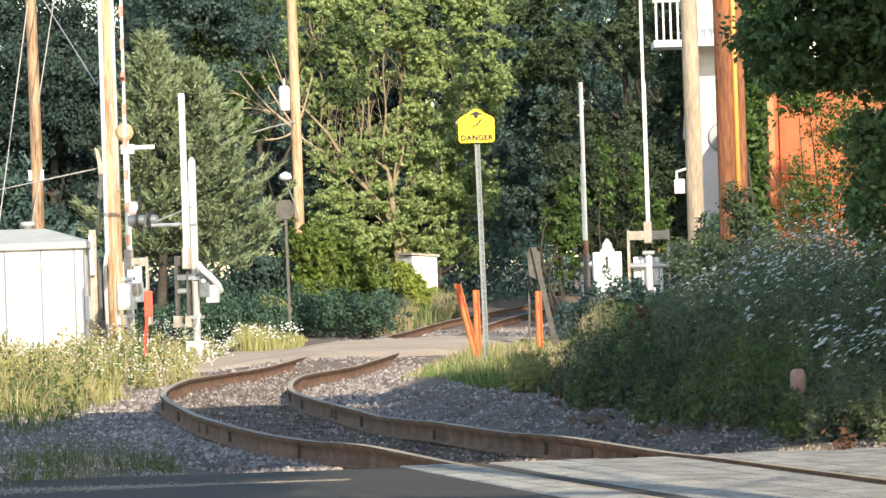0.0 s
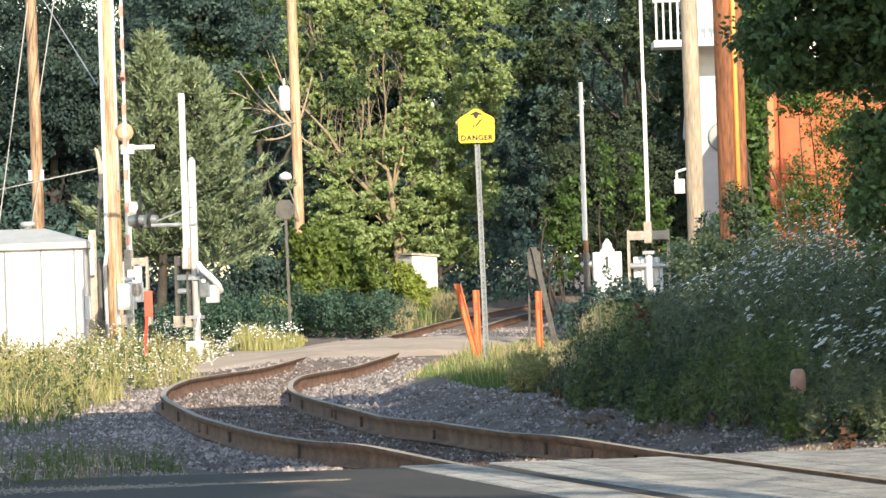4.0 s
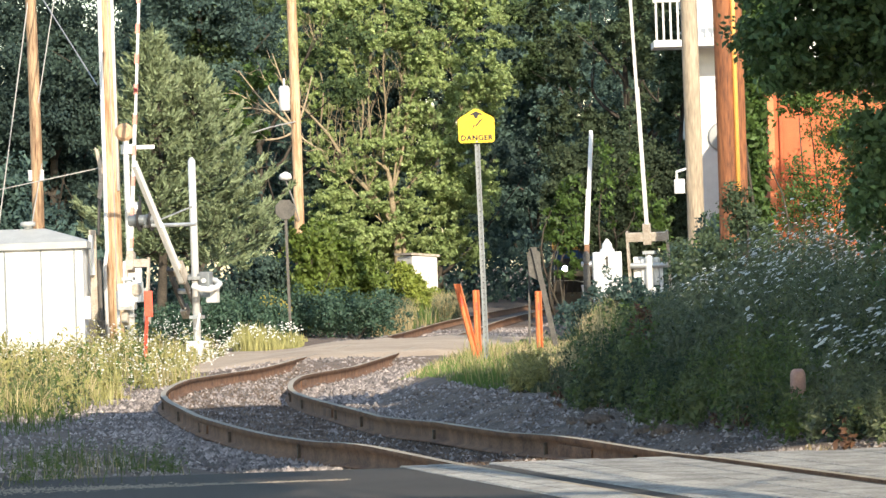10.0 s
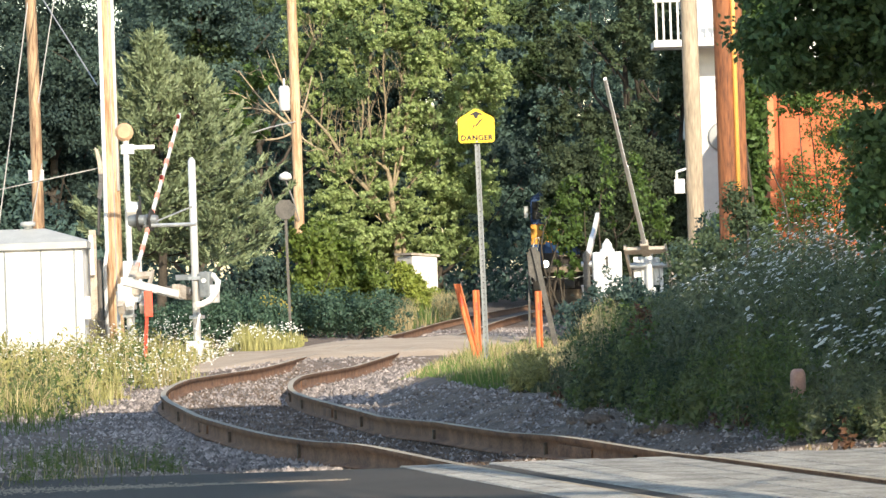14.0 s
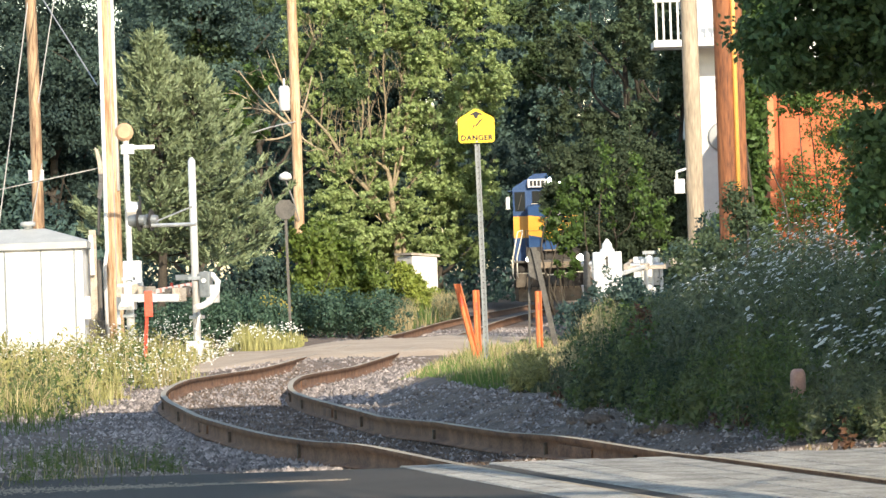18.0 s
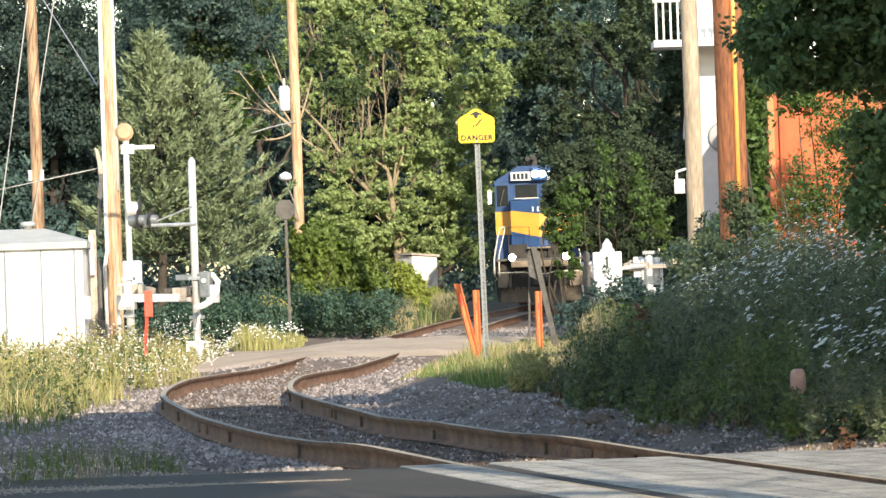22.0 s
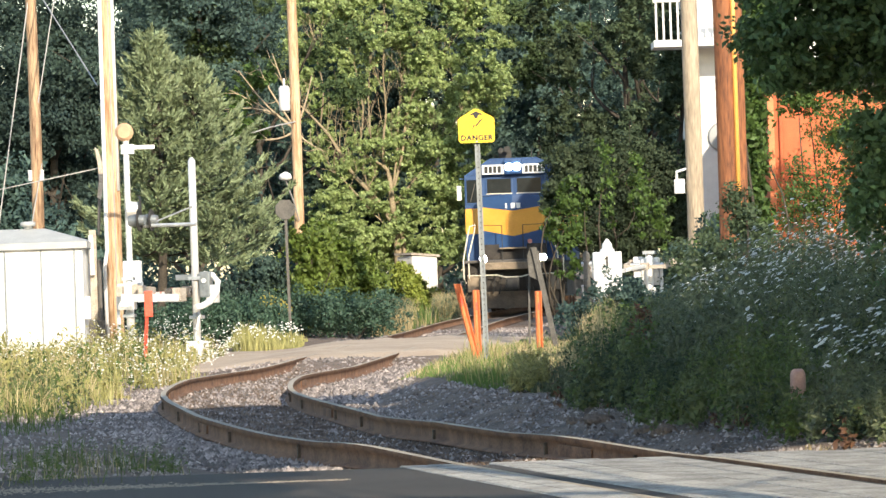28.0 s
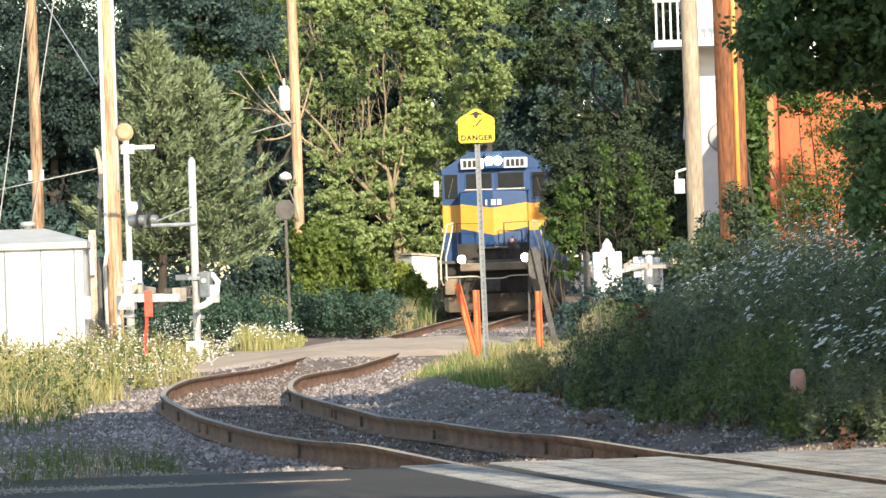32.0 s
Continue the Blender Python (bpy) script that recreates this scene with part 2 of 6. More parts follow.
def leaf_mesh(centres, size, out=None, long=1.7, hang=0.0, plain=False):
    """Diamond leaves about the centres; out: the way each one tends to face. plain: three-cornered leaves, for far crowns."""
    n = len(centres)
    nrm = rs.normal(size=(n, 3))
    nrm /= np.linalg.norm(nrm, axis=1)[:, None]
    if out is not None:
        nrm = nrm * 0.75 + out
        nrm /= np.linalg.norm(nrm, axis=1)[:, None] + 1e-9
    u = np.cross(nrm, rs.normal(size=(n, 3)) + np.array([0, 0, -hang]))
    if hang:
        u = rs.normal(size=(n, 3)) * 0.6 + np.array([0, 0, -hang])
        u -= nrm * (u * nrm).sum(1)[:, None]
    u /= np.linalg.norm(u, axis=1)[:, None] + 1e-9
    v = np.cross(nrm, u)
    s = size * rs.uniform(0.6, 1.35, (n, 1))
    a, b = u * s * 0.5 * long, v * s * 0.5
    fold = nrm * s * 0.12
    if plain:
        return np.stack([centres - a, centres + b * 1.15 + a * 0.45, centres - b * 0.9 + a * 0.75], 1).reshape(-1, 3), np.arange(3 * n).reshape(n, 3)
    verts = np.stack([centres - a, centres + b + fold, centres + a, centres - b + fold], 1).reshape(-1, 3)
    return verts, np.arange(4 * n).reshape(n, 4)


def blob_points(blobs, n, shell=0.45, rough=0.35, per=26):
    """Points in clumps inside ellipsoids (x, y, z, rx, ry, rz): uneven outlines with gaps."""
    blobs = np.array(blobs, float)
    w = (blobs[:, 3] * blobs[:, 4] + blobs[:, 4] * blobs[:, 5] + blobs[:, 3] * blobs[:, 5])
    clumps = max(8, n // per)
    pick = rs.choice(len(blobs), clumps, p=w / w.sum())
    d = rs.normal(size=(clumps, 3))
    d /= np.linalg.norm(d, axis=1)[:, None]
    r = (shell + (1 - shell) * rs.uniform(0, 1, clumps) ** 0.6) * (1 + rough * rs.normal(size=clumps) * 0.5)
    c = blobs[pick, :3] + d * r[:, None] * blobs[pick, 3:]
    k = rs.randint(0, clumps, n)
    mean = blobs[pick, 3:].mean(1)[k][:, None]
    p = c[k] + rs.normal(size=(n, 3)) * np.array([1, 1, 0.75]) * np.clip(0.11 * mean, 0.06, 0.3) * (per / 26) ** 0.4
    return p, d[k]


def crown(name, blobs, n, size, mat, parent=None, label="", shell=0.45, rough=0.35, hang=0.0, long=1.7, per=26):
    p, d = blob_points(blobs, n, shell, rough, per)
    v, f = leaf_mesh(p, size, d * 0.7, long, hang, plain=mat in (M["leaf_dark_haze"], M["leaf_edge"], M["leaf_olive"]))
    return raw(name, v, f, mat, parent, label)


# ---- the plan: the line of the track, its level and the lie of the land ----
LINE_D = np.array([12, 15, 22, 28, 34, 40, 46, 52, 58, 66, 76, 88, 100, 115, 135, 146, 160, 175, 190, 210, 240.0])
LINE_X = np.array([4.23, 3.477, 1.713, 0.311, -1.019, -1.912, -2.554, -2.678, -2.325, -1.74, -1.078, -0.204, 0.512, 1.67, 3.45, 4.38, 5.5, 6.9, 8.6, 11.4, 16.0])
LEVEL_D = np.array([20, 26, 29, 32, 36, 40, 44, 48, 52, 56, 60, 66, 76, 90, 110, 138, 148, 158, 170, 185, 240.0])
LEVEL_Z = np.array([0.068, 0.069, 0.069, 0.045, 0.018, 0.010, -0.003, -0.019, -0.008, -0.046, -0.086, -0.072, -0.046, -0.035, -0.008, 0.02, -0.12, -0.29, -0.46, -0.66, -1.2])


def spline(x, y, q):
    """A natural cubic spline through (x, y)."""
    n, h = len(x), np.diff(x)
    a, b = np.eye(n), np.zeros(n)
    for i in range(1, n - 1):
        a[i, i - 1], a[i, i], a[i, i + 1] = h[i - 1], 2 * (h[i - 1] + h[i]), h[i]
        b[i] = 6 * ((y[i + 1] - y[i]) / h[i] - (y[i] - y[i - 1]) / h[i - 1])
    m = np.linalg.solve(a, b)
    q = np.asarray(q, float)
    j = np.clip(np.searchsorted(x, q) - 1, 0, n - 2)
    t, hj = q - x[j], h[j]
    return y[j] + t * ((y[j + 1] - y[j]) / hj - hj * (2 * m[j] + m[j + 1]) / 6) + t ** 2 * m[j] / 2 + t ** 3 * (m[j + 1] - m[j]) / (6 * hj)


GRID = np.arange(12, 240.01, 0.25)
GRID_X = spline(LINE_D, LINE_X, GRID)


def line_x(d):
    return np.interp(d, GRID, GRID_X)


def slope(d):
    return (line_x(d + 0.5) - line_x(d - 0.5)) / 1.0


def level(d):
    return np.interp(d, LEVEL_D, LEVEL_Z)


def smooth(a, b, v):
    t = np.clip((v - a) / (b - a), 0, 1)
    return t * t * (3 - 2 * t)


def lie(x, y):
    """Height of the land."""
    off = (x - line_x(y)) / np.sqrt(1 + slope(y) ** 2)
    bed = level(y) - 0.24
    right = 0.02 + 0.10 * smooth(2.0, 5.0, off) + 0.5 * smooth(5.0, 14.0, off)
    left = -0.14 + 0.0 * off
    side = np.where(off > 0, right, left)
    near = smooth(33.0, 27.0, y)
    side = side * (1 - near) + (level(y) - 0.06) * near
    z = bed + (side - bed) * smooth(1.5, 2.7, np.abs(off))
    z = z * (1 - near) + np.minimum(z, level(y) - 0.06) * near
    road_y = 75.6 + 0.78 * np.clip(x, -8, 8)
    at_road = smooth(9.5, 7.2, np.abs(y - road_y))
    z = z * (1 - at_road) + (level(y) - 0.05 - 0.13 * smooth(1.0, 2.6, np.abs(off))) * at_road
    far = smooth(115, 190, y)
    return z + far * 0.5 * smooth(6, 22, np.abs(off))


# ---- ground, one sheet to the horizon ----
gx = np.unique(np.concatenate([[-900, -400, -180, -90, -50], np.arange(-30, 30.1, 1.5), np.arange(-8, 8.01, 0.3), [50, 90, 180, 400, 900]]))
gy = np.unique(np.concatenate([[-700, -300, -120, -60, -30, -15, 0, 10], np.arange(16, 64, 0.4), np.arange(64, 130, 1.0), np.arange(130, 241, 5.0), [300, 500, 1000, 2500]]))
X, Y = np.meshgrid(gx, gy, indexing="ij")
Z = lie(X, Y)
Z = Z + 0.02 * np.sin(X * 3.1 + Y * 1.3) * np.cos(Y * 2.3 - X)
idx = np.arange(X.size).reshape(X.shape)
faces = np.stack([idx[:-1, :-1], idx[1:, :-1], idx[1:, 1:], idx[:-1, 1:]], -1).reshape(-1, 4)
ground = raw("ground", np.stack([X, Y, Z], -1).reshape(-1, 3), faces, M["ballast"], smooth=True)
tagged(ground, "bare brown soil and gravel ground with patchy weeds", "ground", kind="structure")


def strip(name, d0, d1, step, left, right, lift, mat, nx=2, crown_h=0.0):
    """A ribbon that follows the track, between two offsets from its middle."""
    d = np.arange(d0, d1 + 0.001, step)
    o = np.linspace(left, right, nx)
    sl = slope(d)
    k = 1 / np.sqrt(1 + sl ** 2)
    x = line_x(d)[:, None] + o[None] * k[:, None]
    y = d[:, None] - o[None] * (sl * k)[:, None]
    z = level(d)[:, None] + lift + crown_h * (1 - (o / max(abs(left), abs(right))) ** 2)[None] + 0 * x
    z = z + 0.13 * smooth(8.5, 6.5, np.abs(y - 75.6 - 0.78 * np.clip(x, -8, 8)))
    z[:, 0] -= 0.25
    z[:, -1] -= 0.25
    i = np.arange(x.size).reshape(x.shape)
    f = np.stack([i[:-1, :-1], i[:-1, 1:], i[1:, 1:], i[1:, :-1]], -1).reshape(-1, 4)
    return raw(name, np.stack([x, y, z], -1).reshape(-1, 3), f, mat, smooth=True)


bed = strip("ballast_bed", 25.2, 210, 0.5, -1.75, 1.75, -0.212, M["ballast"], 9, 0.04)
tagged(bed, "grey and brown crushed stone ballast under the rails", "ballast", kind="structure")

# loose stones of the ballast
n = 74000
d = 25.4 + (100 - 25.4) * rs.uniform(0, 1, n) ** 2.1
o = np.where(rs.uniform(0, 1, n) < 0.6, np.clip(rs.normal(0, 1.1, n), -2.6, 2.6), rs.uniform(-6.0, 3.4, n))
keep = (rs.uniform(0, 1, n) < np.where(np.abs(o) < 0.66, 0.6, 1.0)) & ~((d > 67.5) & (d < 81.5)) & ((d < 46) | (np.abs(o) < 2.3)) & (d > 25.5)
d, o = d[keep], o[keep]
sl = slope(d)
k = 1 / np.sqrt(1 + sl ** 2)
px, py = line_x(d) + o * k, d - o * sl * k
pz = np.maximum(lie(px, py), np.where(np.abs(o) < 1.7, level(d) - 0.185 + 0.05 * smooth(8.5, 6.5, np.abs(py - 75.6 - 0.78 * px)), -9))
size = (0.011 + 0.024 * rs.uniform(0, 1, len(d)) ** 2) * (1 + 0.4 * (d > 46))
octa = np.array([(1, 0, 0), (0, 1, 0), (-1, 0, 0), (0, -1, 0), (0, 0, 1.0)])
octf = np.array([(0, 1, 4), (1, 2, 4), (2, 3, 4), (3, 0, 4)])
jit = octa[None] * rs.uniform(0.6, 1.25, (len(d), 5, 1)) * size[:, None, None]
ang = rs.uniform(0, 6.28, len(d))
ca, sa = np.cos(ang)[:, None], np.sin(ang)[:, None]
jit = np.stack([jit[..., 0] * ca - jit[..., 1] * sa, jit[..., 0] * sa + jit[..., 1] * ca, jit[..., 2]], -1)
sv = (jit + np.stack([px, py, pz + size * 0.05], -1)[:, None]).reshape(-1, 3)
sf = (octf[None] + 5 * np.arange(len(d))[:, None, None]).reshape(-1, 3)
stones = raw("ballast_stones", sv, sf, M["stone"])
tagged(stones, "loose grey crushed stones lying between and beside rails", "stones", kind="stuff")

# clods of brown dirt and cinders between the rails
n = 26000
d = 25.9 + 42 * rs.uniform(0, 1, n) ** 1.5
o = rs.uniform(-0.70, 0.70, n)
sl = slope(d)
k = 1 / np.sqrt(1 + sl ** 2)
size = 0.007 + 0.020 * rs.uniform(0, 1, n) ** 2
jit = octa[None] * rs.uniform(0.5, 1.35, (n, 5, 1)) * size[:, None, None]
sv = (jit + np.stack([line_x(d) + o * k, d - o * sl * k, level(d) - 0.178 + 0.010 * np.sin(d * 4.7 + 9 * o) * np.sin(o * 11 - d * 2.9)], -1)[:, None]).reshape(-1, 3)
tagged(raw("track_dirt", sv, (octf[None] + 5 * np.arange(n)[:, None, None]).reshape(-1, 3), M["dirt"]), "brown dirt and cinders lying between the rails", "dirt", kind="stuff")

# gravel and clods on the open ground right of the rails
n = 15000
d = 26.0 + 20 * rs.uniform(0, 1, n) ** 1.3
o = rs.uniform(1.0, 3.9, n)
px, py = line_x(d) + o, d
size = 0.006 + 0.02 * rs.uniform(0, 1, n) ** 2.5
jit = octa[None] * rs.uniform(0.5, 1.35, (n, 5, 1)) * size[:, None, None]
sv = (jit + np.stack([px, py, np.maximum(lie(px, py), np.where(o < 1.7, level(d) - 0.2, -9))], -1)[:, None]).reshape(-1, 3)
sf = (octf[None] + 5 * np.arange(n)[:, None, None]).reshape(-1, 3)
for m, name, label, cut in (("dirt", "track_dirt", "brown clods of dirt beside the rails", slice(0, 9000)), ("stone", "ballast_stones", "grey gravel scattered at the foot of the bank", slice(9000, n))):
    q = sv.reshape(n, 5, 3)[cut].reshape(-1, 3)
    tagged(raw(name, q, sf[: len(q) // 5 * 4], M[m]), label, "dirt" if m == "dirt" else "stones", kind="stuff")

# ---- the two roads ----
# far road, across the track
fr = bmesh.new()
xs = np.concatenate([[-60, -30, -12], np.arange(-6, 6.1, 0.3), [12, 30, 60]])
rows = []
for x in xs:
    y0, y1 = 69.0 + 0.8 * max(-8, min(8, x)), 82.2 + 0.76 * max(-8, min(8, x))
    y0, y1 = y0 + 0.25 * math.sin(x * 2.3), y1 + 0.3 * math.sin(x * 1.7 + 1)
    ys = [y0 - 0.9] + list(np.linspace(y0, y1, 9)) + [y1 + 0.9]
    rows.append([fr.verts.new((x, y, level(y) + 0.008 - 0.13 * float(smooth(1.0, 2.6, abs(x - line_x(y)))) + 0.012 * rs.normal() - 0.2 * (k in (0, 10)))) for k, y in enumerate(ys)])
for a, b in zip(rows, rows[1:]):
    for i in range(10):
        fr.faces.new((a[i], b[i], b[i + 1], a[i + 1]))
road = part("road_far", fr, M["old_asphalt"], smooth=True)
tagged(road, "worn sun-bleached asphalt road crossing the rails", "road", kind="structure")
# near road, at the camera's feet
nr = Box(-60, 60, -6, 26.6, -0.3, 0.0)
for v in nr.verts:
    if v.co.y > 20:
        v.co.y = 25.72
near_road = part("road_near", nr, M["asphalt"])
near_road.location = (0, 0, 0.054)
tagged(near_road, "dark grey asphalt road before the railway crossing", "road", kind="structure")

# pale grit along the near road's edge
n = 5000
gx_ = rs.uniform(-6, -0.6, n) - 0.9 * rs.uniform(0, 1, n) ** 2
gy_ = 24.42 + (0.04 + 0.13 * np.clip(-gx_ - 1.3, 0, 2)) * rs.normal(size=n)
gs = rs.uniform(0.004, 0.012, n)
jit = octa[None] * rs.uniform(0.6, 1.4, (n, 5, 1)) * gs[:, None, None] * np.array([1, 1, 0.5])
gv = (jit + np.stack([gx_, gy_, np.full(n, 0.055)], -1)[:, None]).reshape(-1, 3)
tagged(raw("roadside_grit", gv, (octf[None] + 5 * np.arange(n)[:, None, None]).reshape(-1, 3), M["sand"]), "pale sandy grit washed along the near road's edge", "grit", kind="stuff")

# ---- the track ----
track = thing("railway_track", 0, 0, 0, "rusty jointed railway track curving over grey ballast", "railway", kind="structure")
HEAD = [(-0.036, 0.0), (-0.036, -0.03), (-0.010, -0.045), (-0.009, -0.14), (-0.07, -0.155), (-0.07, -0.17), (0.07, -0.17), (0.07, -0.155), (0.009, -0.14), (0.010, -0.045), (0.036, -0.03), (0.036, 0.0)]


DIPS = {-1: ([26, 28.5, 29.4, 30.6, 32.6, 34, 36, 38, 42, 60, 62, 66], [-0.006, 0.012, 0.008, -0.014, -0.014, -0.004, 0.006, -0.005, 0.004, 0.0, -0.01, 0]),
        1: ([25, 26.2, 28.5, 29.3, 30.5, 32.4, 33.2, 34, 35, 36, 37.6, 45, 50, 60], [0.004, -0.008, 0.009, 0.008, -0.004, 0.014, 0.018, 0.009, 0.0, -0.006, 0.004, -0.01, 0.006, -0.006])}


def rail(side):
    d = np.concatenate([np.arange(12.5, 70, 0.5), np.arange(70, 235, 2.0)])
    sl = slope(d)
    k = 1 / np.sqrt(1 + sl ** 2)
    c = side * 0.7525
    prof = np.array(HEAD)
    o = c + prof[:, 0]
    x = line_x(d)[:, None] + o[None] * k[:, None]
    y = d[:, None] - o[None] * (sl * k)[:, None]
    wob = np.interp(d, *DIPS[side])
    z = (level(d) + wob)[:, None] + prof[None, :, 1]
    m = len(prof)
    i = np.arange(x.size).reshape(x.shape)
    body = [(i[a, b], i[a, b + 1], i[a + 1, b + 1], i[a + 1, b]) for a in range(len(d) - 1) for b in range(m - 1)]
    v = np.stack([x, y, z], -1).reshape(-1, 3)
    r = raw("rail", v, np.array(body), M["rail_side"], track, "rust-brown steel rail with a worn bright top")
    th = np.array([(-0.033, 0.002), (-0.02, 0.004), (0.02, 0.004), (0.033, 0.002)])
    o = c + th[:, 0]
    x = line_x(d)[:, None] + o[None] * k[:, None]
    y = d[:, None] - o[None] * (sl * k)[:, None]
    z = (level(d) + wob)[:, None] + th[None, :, 1]
    i = np.arange(x.size).reshape(x.shape)
    f = [(i[a, b], i[a, b + 1], i[a + 1, b + 1], i[a + 1, b]) for a in range(len(d) - 1) for b in range(3)]
    raw("running_surface", np.stack([x, y, z], -1).reshape(-1, 3), np.array(f), M["rail_head"], r, "polished steel rail top")
    return r


rails = [rail(-1), rail(1)]


# joint bars and ties
def on_line(d, o, lift):
    s = float(slope(d))
    k = 1 / math.sqrt(1 + s * s)
    return pose(float(line_x(d)) + o * k, d - o * s * k, float(level(d)) + lift, 0, 0, -math.degrees(math.atan(s)))


tie_mesh = bpy.data.meshes.new("tie")
bm = Box(-1.3, 1.3, -0.115, 0.115, -0.36, -0.192, bevel=0.015)
bm.to_mesh(tie_mesh)
bm.free()
tie_mesh.materials.append(M["tie"])
d = 27.0
while d < 112:
    if not 67 < d < 82:
        t = new("tie", tie_mesh)
        t.parent = track
        t.matrix_basis = on_line(d, 0.0, 0.0) @ pose(rs.uniform(-0.06, 0.06), 0, rs.uniform(-0.012, 0.008), 0, 0, rs.uniform(-1.2, 1.2))
    d += 0.53
anchor_mesh = bpy.data.meshes.new("rail_anchor")
bm = Box(-0.034, -0.006, -0.012, 0.012, -0.165, -0.044)
bm.to_mesh(anchor_mesh)
bm.free()
anchor_mesh.materials.append(M["tie"])
for side in (-1, 1):
    d = 27.0
    while d < 60:
        q = new("rail_anchor", anchor_mesh)
        q.parent = rails[(side + 1) // 2]
        q.matrix_basis = on_line(d + rs.uniform(-0.08, 0.08), side * 0.7525, rs.uniform(-0.012, 0.0))
        d += rs.uniform(2.2, 4.2)
for side in (-1, 1):
    for d in (26.9 + 1.6 * side, 38.8 + 1.6 * side, 50.7 + 1.6 * side):
        jb = part("joint_bar", Box(-0.026, 0.026, -0.46, 0.46, -0.135, -0.05, bevel=0.006), M["rail_side"], rails[(side + 1) // 2], "rusty bolted joint bar")
        jb.matrix_basis = on_line(d, side * 0.7525, 0.0)

# timber planks of the near crossing
deck = thing("crossing_deck", 0, 0, 0, "pale weathered timber planks laid flush with the rails", "crossing deck", kind="structure")


def deck_plank(o0, o1, d0, d1, lift):
    bm = bmesh.new()
    ds = np.linspace(d0, d1, 9)
    rowsv = []
    for d in ds:
        s = float(slope(d))
        k = 1 / math.sqrt(1 + s * s)
        z = float(level(d)) + lift
        sag = 0.003 * math.sin(d * 3 + o0 * 9)
        rowsv.append([bm.verts.new((float(line_x(d)) + o * k, d - o * s * k * 0.15, z + dz)) for o, dz in ((o0, -0.12), (o0, -0.008), (o0 + 0.01, sag), (o1 - 0.01, sag), (o1, -0.008), (o1, -0.12))])
    for p, q in zip(rowsv, rowsv[1:]):
        for i in range(5):
            bm.faces.new((p[i], p[i + 1], q[i + 1], q[i]))
    bm.faces.new(rowsv[0])
    bm.faces.new(rowsv[-1][::-1])
    return part("plank", bm, M["plank"], deck)


for o0, o1 in ((-1.17, -0.99), (-0.985, -0.81)):
    deck_plank(o0, o1, 13.0, 25.85 + rs.uniform(-0.04, 0.04), -0.004)
for i in range(5):
    deck_plank(-0.56 + 0.246 * i, -0.56 + 0.246 * i + 0.24, 13.0, 25.85 + rs.uniform(-0.05, 0.05), -0.006)
for i in range(7):
    deck_plank(0.92 + 0.24 * i, 0.92 + 0.24 * i + 0.235, 13.0, 25.95 + rs.uniform(-0.05, 0.05), -0.004)


